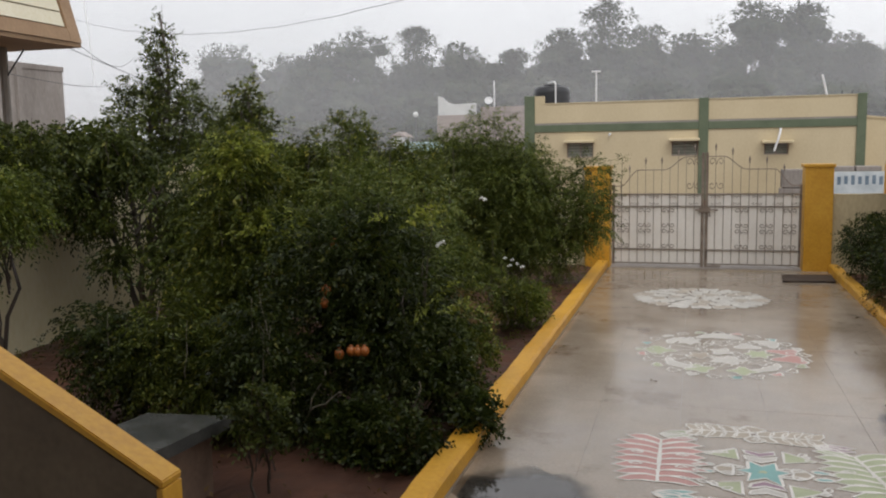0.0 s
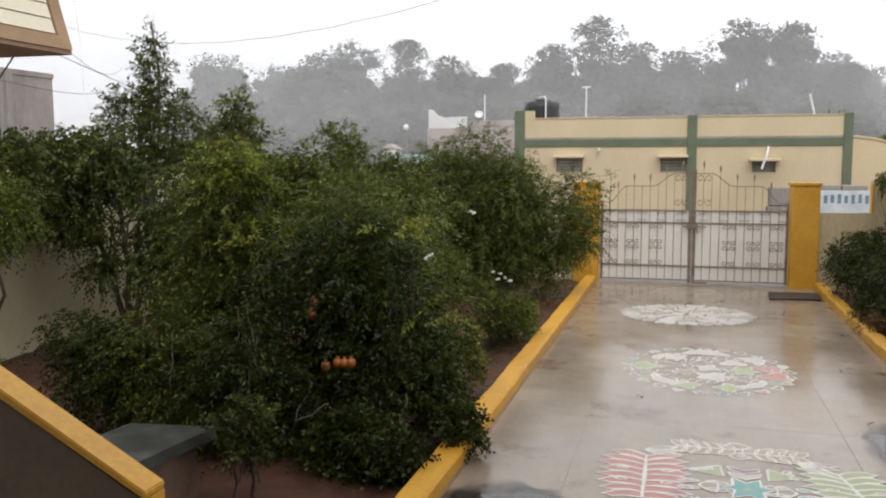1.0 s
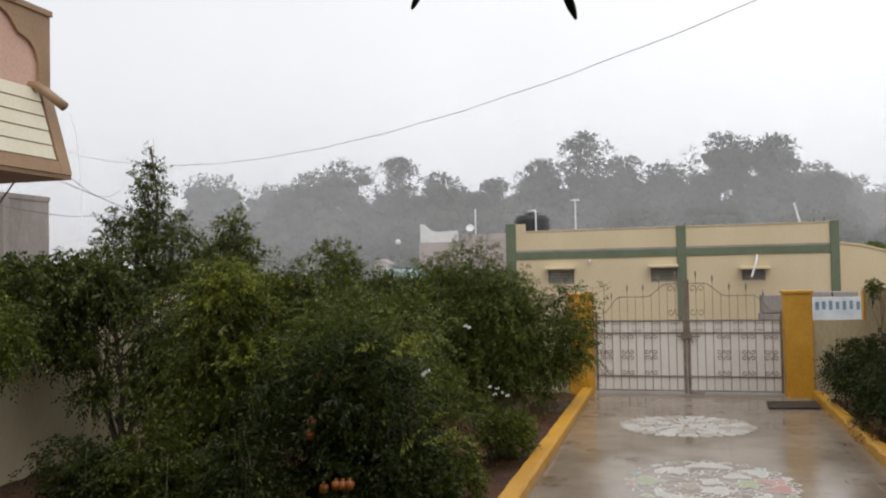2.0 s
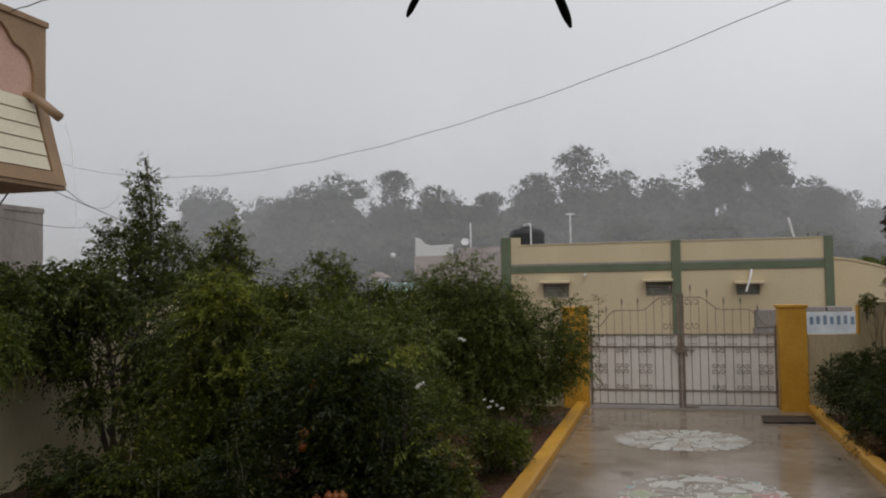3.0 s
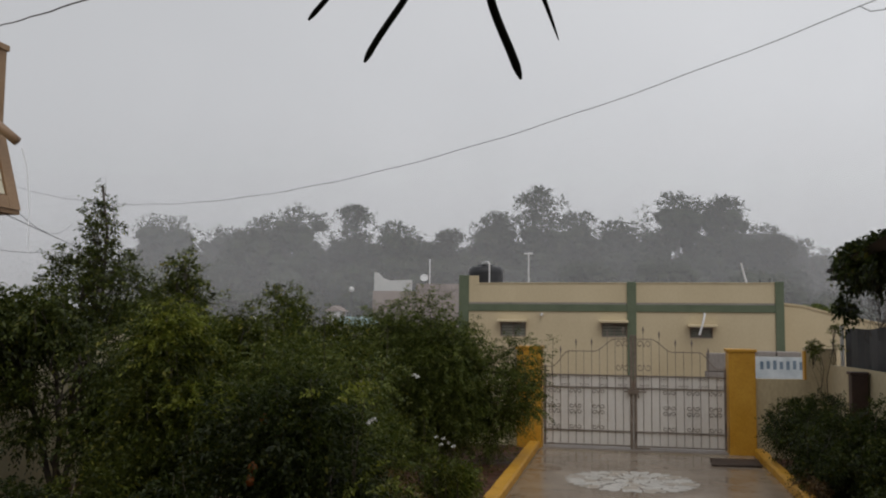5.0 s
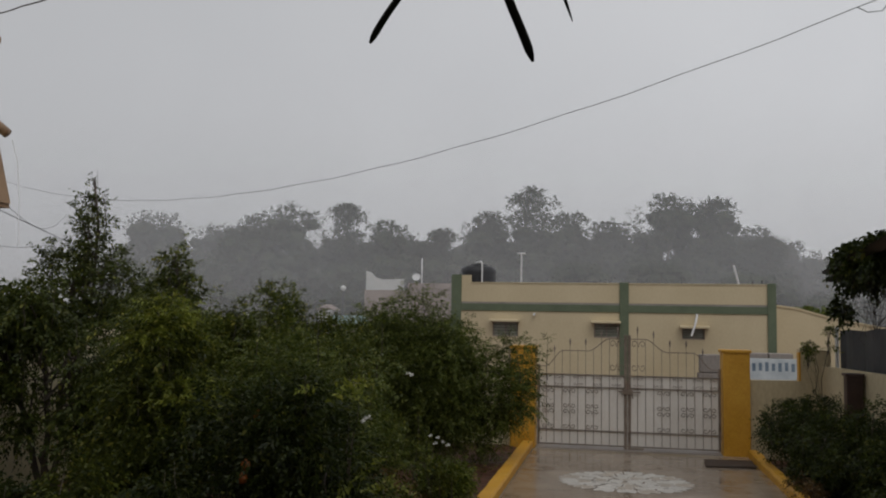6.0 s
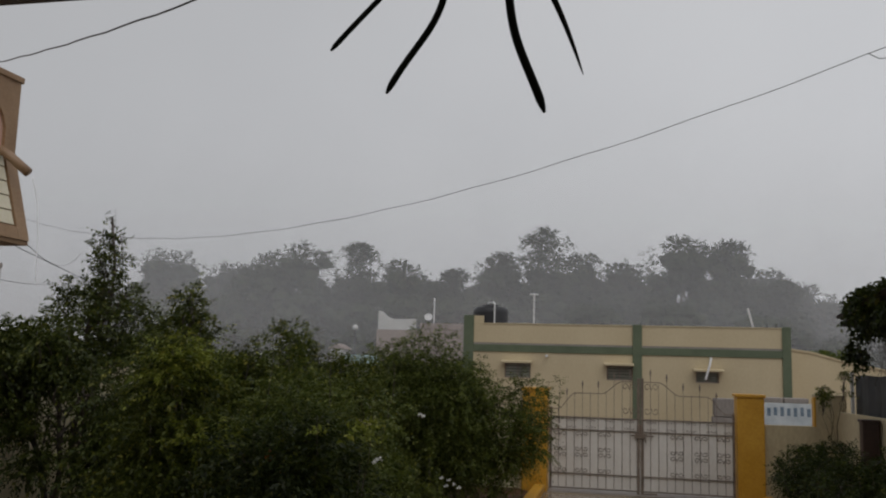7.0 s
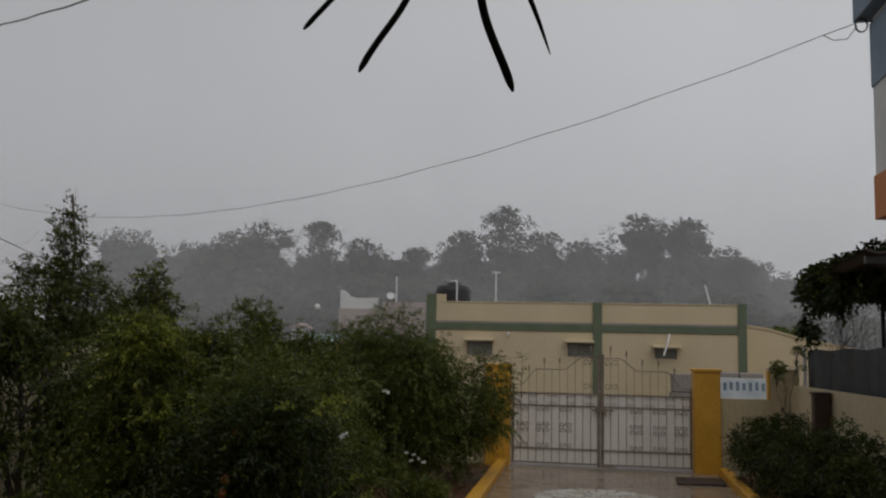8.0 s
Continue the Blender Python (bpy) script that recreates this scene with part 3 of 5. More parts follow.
def gate_leaf(side, label):
    """One leaf: sheet, stiles, rails, upright bars with finials, scrolls. side -1 or 1 of the middle."""
    Y = 15.2
    ob = thing("gate_leaf", (side * 0.8, Y, 0.04), label, "gate", "gate leaves")

    def bx(u):
        return side * (0.035 + u * 1.50)
    lo, hi = sorted((bx(0), bx(1)))
    bm = block((lo, Y + 0.012, 0.06), (hi, Y + 0.016, 1.27))
    part("sheet", bm, M["white_sheet"], ob, "white-painted sheet with rust streaks")
    a, b = sorted((bx(0) - side * 0.028, bx(0) + side * 0.022))
    part("stile", block((a, Y - 0.022, 0.0), (b, Y + 0.022, 1.98), 0.004), M["stile"], ob, "brown meeting stile")
    a, b = sorted((bx(1) - side * 0.02, bx(1) + side * 0.018))
    part("stile", block((a, Y - 0.02, 0.04), (b, Y + 0.02, 1.44), 0.004), M["bar"], ob)
    for z in (0.065, 0.31, 1.06, 1.275):
        part("rail", block((lo, Y - 0.014, z - 0.007), (hi, Y + 0.01, z + 0.007), 0.003), M["bar"], ob)
    part("top_rail", tube([(bx(u / 24), Y, rail_height(u / 24)) for u in range(25)], 0.0075, 5), M["bar"], ob)
    for i in range(1, 11):
        u = i / 11
        top = rail_height(u) + (0.11 if i % 2 else 0.02)
        bar = part("bar", tube([(bx(u), Y - 0.004, 0.06), (bx(u), Y - 0.004, top)], 0.0046, 5), M["bar"], ob)
        if i % 2:
            f = link("finial", FINIAL, None, bar)
            f.location = (bx(u), Y - 0.004, top - 0.01)
    for u in (0.155, 0.42, 0.685, 0.93):
        if side < 0 and u < 0.2 or side > 0 and u < 0.3:
            continue
        for z in (0.50, 0.86):
            scroll_pair(ob, (bx(u) - side * 0.06, Y - 0.012, z), (1.1, 1, 1.15))
    for u in (0.1, 0.32, 0.54, 0.76, 0.95):
        scroll_pair(ob, (bx(u), Y - 0.012, 1.168), (0.85, 1, 0.52))
    scroll_pair(ob, (bx(0.10), Y, 1.62), (1.15, 1, 1.85))
    return ob


gl = gate_leaf(-1, "white sheet gate leaf with wrought bars and scrolls")
gate_leaf(1, "white sheet gate leaf with wrought bars, bolted shut")
bolt = part("bolt", tube([(-0.16, 15.165, 1.0), (0.22, 15.165, 1.0)], 0.013, 6), M["stile"], gl, "rusty sliding bolt")
part("bolt_plate", block((-0.09, 15.15, 0.955), (0.09, 15.178, 1.045), 0.004), M["stile"], gl)
part("bolt_handle", tube([(0.08, 15.16, 1.0), (0.08, 15.13, 0.93), (0.09, 15.13, 0.89)], 0.01, 5), M["stile"], gl)
part("drop_bolt", tube([(0.05, 15.17, 0.03), (0.28, 15.16, 0.035)], 0.014, 6), M["stile"], gl)
tagged(part("gate_sill", block((-1.57, 15.05, -0.1), (1.55, 15.4, 0.012), 0.005), M["plain_concrete"]), kind="structure", label="cement sill under the gate")

mat_thing = thing("coir_mat", (1.55, 14.1, 0), "dark wet coir mat lying on the drive", "mat")
part("pad", prism([(1.16, 13.72), (1.90, 13.80), (1.93, 14.42), (1.20, 14.34)], 0.0, 0.03, "z", bevel=0.008), M["mat"], mat_thing)
part("edge", tube([(1.16, 13.72, 0.02), (1.90, 13.80, 0.02), (1.93, 14.42, 0.02), (1.20, 14.34, 0.02), (1.16, 13.72, 0.02)], 0.016, 5), M["mat"], mat_thing)


# ---- chalk floor drawings ----
def lens(cx, cy, ang, ln, wd, n=7):
    """A pointed petal from (cx, cy) along ang."""
    ca, sa = math.cos(ang), math.sin(ang)
    pts = []
    for i in range(2 * n):
        s = i / n if i <= n else 2 - i / n
        w = wd * math.sin(math.pi * s ** 0.8) * (0.5 if i <= n else -0.5)
        pts.append((cx + ca * s * ln - sa * w, cy + sa * s * ln + ca * w))
    return pts


def star(cx, cy, r0, r1, n, turn=0.0):
    return [(cx + r * math.cos(turn + math.pi * i / n), cy + r * math.sin(turn + math.pi * i / n)) for i in range(2 * n) for r in [(r0 if i % 2 == 0 else r1)]]


class Chalk:
    """Fills by colour, and white outlines, of one drawing."""
    def __init__(self, name, at, label, seed):
        self.ob = thing(name, (*at, 0), label, "floor drawing", "chalk drawings on the drive")
        self.fills, self.lines, self.rng = {}, bmesh.new(), np.random.default_rng(seed)
        self.level, self.over, self.count, self.drawn = 0.0012, 0.0028, 0, 0

    def shape(self, pts, colour=None, line=0.019):
        pts = [(x + self.rng.normal() * 0.004, y + self.rng.normal() * 0.004) for x, y in pts]
        if colour:
            bm = self.fills.setdefault(colour, bmesh.new())
            self.count += 1
            self.level = 0.0012 + 0.00016 * (self.count % 9)
            vs = [bm.verts.new((x, y, self.level)) for x, y in pts]
            bm.faces.new(vs)
        if line:
            self.ribbon(pts + pts[:1], line)

    def ribbon(self, pts, width=0.015, over=None):
        bm, prev = self.lines, None
        self.drawn += 1
        self.over = over or 0.0028 + 0.00012 * (self.drawn % 13)
        for i, (x, y) in enumerate(pts):
            a, b = pts[max(i - 1, 0)], pts[min(i + 1, len(pts) - 1)]
            d = Vector((b[0] - a[0], b[1] - a[1], 0))
            d = d.normalized() if d.length > 1e-6 else Vector((1, 0, 0))
            w = 0.78 * width * self.rng.uniform(0.7, 1.25)
            ring = [bm.verts.new((x - d.y * w, y + d.x * w, self.over)), bm.verts.new((x + d.y * w, y - d.x * w, self.over))]
            if prev:
                bm.faces.new((prev[0], prev[1], ring[1], ring[0]))
            prev = ring

    def done(self):
        for colour, bm in self.fills.items():
            bm.normal_update()
            bmesh.ops.triangulate(bm, faces=bm.faces[:])
            bm.normal_update()
            for f in bm.faces:
                if f.normal.z < 0:
                    f.normal_flip()
            self.put(colour + "_fill", bm, colour)
        self.put("outline", self.lines, "line")

    def put(self, name, bm, colour):
        me = bpy.data.meshes.new(name)
        bm.normal_update()
        bm.to_mesh(me)
        bm.free()
        tagged(link(name, me, M["chalk_" + colour], self.ob, colour + " chalk powder" if "fill" in name else "white chalk lines"), kind="stuff")


def fern(c, cx, cy, ln, along, n, size, wd, colour, lean):
    """Petals in pairs along a vein; along: its direction."""
    ca, sa = math.cos(along), math.sin(along)
    for i in range(n):
        s = -0.5 + (i + 0.5) / n
        px, py = cx + ca * s * ln, cy + sa * s * ln
        k = 1 - 0.5 * abs(s)
        c.shape(lens(px, py, along + lean, size * k, wd), colour, 0.009)
        c.shape(lens(px, py, along - lean, size * k, wd), colour, 0.009)
    c.ribbon([(cx - ca * ln / 2, cy - sa * ln / 2), (cx, cy), (cx + ca * ln / 2, cy + sa * ln / 2)], 0.014, 0.0046)


def comb_leaf(c, foot, head, n, reach, side, colour):
    """One half of a broad leaf: flush ribs from the vein out to pointed teeth."""
    (x0, y0), (x1, y1) = foot, head
    for i in range(n):
        p = [(x0 + (x1 - x0) * k / n, y0 + (y1 - y0) * k / n) for k in (i, i + 1)]
        s = (i + 0.5) / n
        out = reach * (0.78 + 0.3 * math.sin(math.pi * s)) * c.rng.uniform(0.92, 1.08)
        rise = 0.16 * (s - 0.35)
        bow = [(0.3, 0.03), (0.55, 0.035), (0.8, 0.02)]
        low = [(p[0][0] + side * out * k, p[0][1] + rise * k + w) for k, w in bow]
        up = [(p[1][0] + side * out * k, p[1][1] + rise * k + w) for k, w in bow]
        tip = ((p[0][0] + p[1][0]) / 2 + side * out * 1.12, (p[0][1] + p[1][1]) / 2 + rise * 1.1)
        c.shape([p[0], *low, tip, *up[::-1], p[1]], colour, 0.012)
    for s in (0.35, 0.62):
        c.shape(lens(x0 + (x1 - x0) * s + side * reach * 0.4, y0 + (y1 - y0) * s + 0.02, 0 if side > 0 else math.pi, reach * 0.3, 0.035), None, 0.009)
    if side > 0:
        c.ribbon([foot, ((x0 + x1) / 2 + 0.008, (y0 + y1) / 2), head], 0.011, 0.0046)


def heart(cx, cy, w, h, turn):
    return [(cx + turn * w * (1.1 * math.cos(a) - 0.35 * abs(math.sin(a)) + 0.2), cy + h * math.sin(a) * (0.75 - 0.25 * math.cos(a))) for a in [2 * math.pi * k / 16 for k in range(16)]]


c = Chalk("chalk_drawing", (0.28, 5.5), "large square chalk drawing with pink, green and teal leaves", 11)
X0, Y0 = 0.28, 5.53
for side in (-1, 1):
    comb_leaf(c, (-0.385, 5.20), (-0.385, 6.02), 8, 0.28, side, "pink")
    comb_leaf(c, (1.06, 5.12), (0.90, 5.96), 9, 0.27, side, "green")
for fy, flip in ((6.28, 1), (4.83, -1)):
    fern(c, 0.07, fy + 0.03, 0.42, math.pi, 5, 0.22, 0.105, "beige" if flip > 0 else "mauve", 0.85)
    fern(c, 0.47, fy - 0.03, 0.42, 0.0, 5, 0.22, 0.105, "beige", 0.85)
    c.shape(lens(0.17, fy + 0.12, 0.0, 0.2, 0.13), "beige", 0.013)
    c.shape(lens(0.20, fy - 0.11, 0.0, 0.15, 0.13), "beige", 0.013)
    c.shape(lens(0.25, fy - 0.11, 0.0, 0.05, 0.05), None, 0.01)
c.shape([(X0 + x, Y0 + y) for x, y in ((-0.086, 0.2), (0, 0.1), (0.09, 0.18), (0.1, 0.05), (0.17, 0.02), (0.1, -0.05), (0.105, -0.22), (0.02, -0.11), (-0.105, -0.18), (-0.09, -0.04), (-0.17, 0), (-0.09, 0.05))], "teal", 0.014)
c.shape(star(X0, Y0, 0.03, 0.02, 5), "green", 0)
for sx in (-1, 1):
    for k in (-0.07, 0.07):
        c.shape(lens(X0 + sx * 0.11, Y0 + k, (0 if sx > 0 else math.pi) - sx * k * 2, 0.15, 0.045), None, 0.012)
        c.shape(lens(X0 + sx * 0.30, Y0 + k, (0 if sx > 0 else math.pi) - sx * k * 2, 0.15, 0.055), "teal", 0.012)
    c.shape(heart(X0 + sx * 0.235, Y0, 0.055, 0.13, sx), "beige", 0.013)
    for sy in (-1, 1):
        c.shape([(X0 + sx * 0.15, Y0 + sy * 0.42), (X0 + sx * 0.145, Y0 + sy * 0.2), (X0 + sx * 0.36, Y0 + sy * 0.27)], "green", 0.014)
        for k in range(3):
            c.shape(lens(X0 + sx * (0.26 + 0.045 * k), Y0 + sy * (0.36 - 0.05 * k), 0.8 * sx * sy + k, 0.07, 0.045), "white" if k == 1 else None, 0.01)
for sy in (-1, 1):
    for i in range(2):
        y = Y0 + sy * (0.20 + 0.11 * i)
        c.shape([(X0 - 0.11, y + sy * 0.10), (X0 - 0.09, y + sy * 0.03), (X0, y - sy * 0.03), (X0 + 0.1, y + sy * 0.03), (X0 + 0.11, y + sy * 0.10), (X0, y + sy * 0.05)], "white" if i == (sy < 0) else "mauve", 0.013)
for x, y, a, col in ((-0.40, 6.14, 0.1, "green"), (-0.40, 5.02, -0.15, "teal"), (0.66, 6.12, -0.35, "mauve"), (0.86, 4.98, 0.15, "pink")):
    for k in (-0.35, 0.1, 0.5):
        c.shape(lens(x, y, a + k * 0.8, 0.27, 0.09), col, 0.012)
c.done()

c = Chalk("chalk_drawing", (0.12, 8.85), "round chalk drawing of white, pink and green motifs", 12)
X0, Y0, RX, RY = 0.115, 8.86, 0.85, 1.03


def polar(r, a):
    return X0 + RX * r * math.cos(a), Y0 + RY * r * math.sin(a)


def arc_band(c, r0, r1, a0, a1, colour, line=0.012):
    """A crescent between two angles, thick in its middle and ragged at its edge."""
    n = 9
    up = [polar(r0 + (r1 - r0) * (0.25 + 0.75 * math.sin(math.pi * k / n)) + c.rng.normal() * 0.012, a0 + (a1 - a0) * k / n) for k in range(n + 1)]
    low = [polar(r0 + c.rng.normal() * 0.01, a0 + (a1 - a0) * k / n) for k in range(n, -1, -1)]
    c.shape(up + low, colour, line)


def blot(c, r, a, w, h, lobes, colour, line=0.012):
    """A wavy motif round a point of the ring."""
    x, y = polar(r, a)
    turn = c.rng.uniform(0, 6)
    c.shape([(x + w * (1 + 0.28 * math.sin(lobes * t + turn)) * math.cos(t), y + h * (1 + 0.28 * math.sin(lobes * t + turn)) * math.sin(t)) for t in [2 * math.pi * k / 22 for k in range(22)]], colour, line)


# ring of small loops, crescents inside it, then loose motifs round the middle
for i in range(25):
    a = 2 * math.pi * (i + 0.3) / 25
    arc_band(c, 0.90, 1.0, a - 0.09, a + 0.08, (None, "white", None, "teal", None, "pink", None, "green")[i % 8], 0.011)
for a, wide, col in ((1.57, 0.42, "white"), (0.72, 0.26, "white"), (2.42, 0.26, "white"), (3.95, 0.32, "white"), (5.45, 0.32, "white")):
    arc_band(c, 0.68, 0.9 if col == "white" and a < 2 else 0.82, a - wide, a + wide, col)
for r, a, w, h, lobes, col in ((0.76, 3.14, 0.17, 0.15, 4, "green"), (0.74, 0.2, 0.15, 0.12, 3, "pink"), (0.78, 6.08, 0.15, 0.15, 3, "pink"), (0.62, 2.25, 0.12, 0.16, 7, "white"),
                               (0.5, 2.9, 0.14, 0.10, 3, None), (0.3, 3.7, 0.11, 0.12, 5, "beige"), (0.05, 1.5, 0.10, 0.13, 4, "white"), (0.42, 0.0, 0.12, 0.15, 6, "green"), (0.45, 0.8, 0.12, 0.11, 3, "white"),
                               (0.3, 4.9, 0.15, 0.14, 5, "white"), (0.72, 4.35, 0.12, 0.13, 4, "green"), (0.72, 5.0, 0.12, 0.13, 4, "green"), (0.52, 5.6, 0.10, 0.10, 5, None), (0.42, 1.55, 0.10, 0.11, 5, None), (0.55, 3.6, 0.10, 0.10, 5, None)):
    blot(c, r, a, w, h, lobes, col)
for i in range(30):
    a, r = i * 2.4, 0.15 + 0.72 * ((i * 7) % 30) / 30
    x, y = polar(r, a)
    c.ribbon([(x + 0.06 * math.cos(a + k * 0.8) * (1 - k * 0.08), y + 0.08 * math.sin(a + k * 0.8) * (1 - k * 0.08)) for k in range(7)], 0.011)
c.done()

c = Chalk("chalk_drawing", (-0.07, 12.1), "round whitish chalk rosette on the wet drive", 13)
X0, Y0, RX, RY = -0.075, 12.1, 0.88, 0.79


def tile(r0, r1, a0, a1, wave):
    """A chalk patch between two rings and two angles, with a wavy outer edge."""
    pts = [(r1 * (1 + wave * math.sin(math.pi * k / 6) + wave * math.sin(3 * math.pi * k / 6)), a0 + (a1 - a0) * k / 6) for k in range(7)]
    pts += [(r0 * (1 - wave * math.sin(math.pi * k / 4)), a1 + (a0 - a1) * k / 4) for k in range(5)]
    return [polar(r, a) for r, a in pts]


rng = np.random.default_rng(6)
for r0, r1, n, turn in ((0.05, 0.27, 6, 0.0), (0.29, 0.50, 10, 0.3), (0.53, 0.74, 14, 0.0), (0.77, 0.99, 17, 0.3)):
    for i in range(n):
        a0, a1 = [2 * math.pi * (i + turn + k) / n + (0.022 - 0.044 * k) / r1 * rng.uniform(0.5, 2.0) for k in (0, 1)]
        c.shape(tile(r0 + rng.uniform(0, 0.04), r1 - rng.uniform(0, 0.05), a0, a1, 0.06), "beige" if i % 3 == 1 else "white", 0.012)
c.done()


# ---- house across the road ----
house = thing("house", (-0.4, 35, -0.03), "single-storey cream house with green bands and flat roof", "house")
HY = 35.0
WINDOWS = ((-5.14, 1.62, 1.06, 0.6), (-1.04, 1.64, 1.0, 0.58), (2.38, 1.64, 0.86, 0.44))
xs = [-6.78] + [v for x, z, w, h in WINDOWS for v in (x, x + w)] + [5.82]
for i in range(len(xs) - 1):
    if i % 2:
        x, z, w, h = WINDOWS[i // 2]
        part("wall", block((xs[i], HY, -0.1), (xs[i + 1], HY + 0.22, z)), M["house_cream"], house)
        part("wall", block((xs[i], HY, z + h), (xs[i + 1], HY + 0.22, 2.9)), M["house_cream"], house)
    else:
        part("wall", block((xs[i], HY, -0.1), (xs[i + 1], HY + 0.22, 2.9)), M["house_cream"], house)
part("wall", block((-6.78, HY + 0.22, -0.1), (-6.56, HY + 9, 2.9)), M["house_cream"], house)
part("wall", block((5.6, HY + 0.22, -0.1), (5.82, HY + 9, 2.9)), M["house_cream"], house)
part("wall", block((-6.78, HY + 9, -0.1), (5.82, HY + 9.2, 2.9)), M["house_cream"], house)
part("roof", block((-6.78, HY, 2.9), (5.82, HY + 9.2, 3.02)), M["plain_concrete"], house)
part("parapet", block((-6.45, HY, 3.02), (5.6, HY + 0.14, 3.79), 0.01), M["house_cream"], house)
part("parapet", block((5.62, HY + 0.14, 3.02), (5.8, HY + 9.2, 3.7), 0.01), M["house_cream"], house)
part("parapet", block((-6.76, HY + 0.14, 3.02), (-6.6, HY + 9.2, 3.7), 0.01), M["house_cream"], house)
part("parapet_step", block((-6.45, HY + 0.001, 3.79), (-6.05, HY + 0.14, 4.12), 0.01), M["house_cream"], house)
for x0, x1, top in ((-6.87, -6.45, 4.14), (-0.03, 0.33, 3.86), (5.58, 5.9, 3.86)):
    part("pilaster", block((x0, HY - 0.06, -0.1), (x1, HY + 0.10 if top > 4 else HY + 0.05, top), 0.012), M["band"], house, "green-painted pilaster")
for x0, x1 in ((-6.45, -0.03), (0.33, 5.58)):
    part("band", block((x0, HY - 0.05, 2.66), (x1, HY + 0.02, 2.95), 0.012), M["band"], house, "green-painted band")
    part("coping", block((x0 + (0.42 if x0 < -1 else 0), HY - 0.03, 3.792), (x1, HY + 0.16, 3.83), 0.008), M["house_cream"], house)
for x, z, w, h in WINDOWS:
    win = part("window", block((x + 0.03, HY + 0.13, z + 0.03), (x + w - 0.03, HY + 0.14, z + h - 0.03)), M["glass"], house, "small dark window")
    for lo, hi in (((x, z), (x + w, z + 0.04)), ((x, z + h - 0.04), (x + w, z + h)), ((x, z + 0.04), (x + 0.04, z + h - 0.04)), ((x + w - 0.04, z + 0.04), (x + w, z + h - 0.04)), ((x + w / 2 - 0.02, z + 0.04), (x + w / 2 + 0.02, z + h - 0.04))):
        part("frame", block((lo[0], HY + 0.09, lo[1]), (hi[0], HY + 0.128, hi[1])), M["far_brown"], win)
    for k in range(1, 5):
        part("grille_bar", tube([(x + 0.04, HY + 0.08, z + h * k / 5), (x + w - 0.04, HY + 0.08, z + h * k / 5)], 0.008, 4), M["dark_metal"], win)
    part("sunshade", prism([(HY + 0.02, z + h + 0.02), (HY - 0.45, z + h - 0.0), (HY - 0.45, z + h + 0.06), (HY + 0.02, z + h + 0.11)], x - 0.09, x + w + (0.16 if x > 2 else 0.06), "x"), M["house_cream"], house, "cream concrete sunshade over a window")
part("drain_pipe", tube([(2.93, HY + 0.05, 2.62), (2.93, HY - 0.32, 2.6), (2.86, HY - 0.42, 2.3), (2.70, HY - 0.46, 1.78)], 0.042, 8), M["white_metal"], house, "white plastic rain pipe")
part("drain_spout", tube([(-3.42, HY + 0.05, 2.56), (-3.42, HY - 0.28, 2.52)], 0.05, 8), M["white_metal"], house)

tank = thing("water_tank", (-5.75, 36.6, 3.02), "black plastic water tank on the flat roof", "tank")
prof = [(0.70, 0.0), (0.73, 0.05)] + [(0.73 + (0.03 if i % 2 else 0), 0.12 + i * 0.13) for i in range(10)] + [(0.74, 1.44), (0.68, 1.55), (0.45, 1.60), (0.3, 1.62)]
smooth(part("barrel", lathe((-6.0, 36.6, 3.0), prof, 28), M["black_plastic"], tank))
smooth(part("lid", lathe((-6.0, 36.6, 4.62), [(0.34, 0), (0.35, 0.04), (0.2, 0.06), (0.02, 0.065)], 20), M["black_plastic"], tank))
part("pipe", tube([(-5.72, 35.8, 3.0), (-5.72, 35.8, 4.66), (-5.78, 35.85, 4.74), (-6.1, 36.3, 4.72)], 0.035, 6), M["white_metal"], tank, "white plastic pipe")

pole = thing("roof_pole", (-4.1, 36, 3.02), "thin white pole with a short crossbar on the roof", "pole")
part("shaft", tube([(-4.08, 36, 3.0), (-4.08, 36, 5.1)], 0.035, 6), M["white_metal"], pole)
part("crossbar", tube([(-4.26, 36, 5.1), (-3.9, 36, 5.1)], 0.03, 6), M["white_metal"], pole)
pole = thing("leaning_pipe", (4.75, 36.2, 3.02), "white pipe leaning on the roof parapet", "pipe")
part("shaft", tube([(4.9, 36.2, 3.0), (4.5, 36.2, 4.66)], 0.04, 6), M["white_metal"], pole)
for x in (5.05, 5.4):
    b = thing("roof_bird_spike", (x, 35.07, 3.83), "small dark rod end on the roof parapet", "rod")
    part("rod", tube([(x, 35.07, 3.8), (x, 35.07, 3.96)], 0.03, 5), M["dark_metal"], b)

annex = thing("annex", (8.2, 40, 0), "low cream outbuilding with a sloping top", "outbuilding")
part("wall", prism([(5.9, -0.1), (11.5, -0.1), (11.5, 2.1), (8.9, 2.62), (7.6, 2.98), (5.9, 3.2)], 40, 43, "y"), M["house_cream"], annex)
part("coping", prism([(5.9, 3.2), (7.6, 2.98), (8.9, 2.62), (11.5, 2.1), (11.5, 2.18), (8.9, 2.7), (7.6, 3.06), (5.9, 3.28)], 39.95, 43.05, "y"), M["house_cream"], annex)

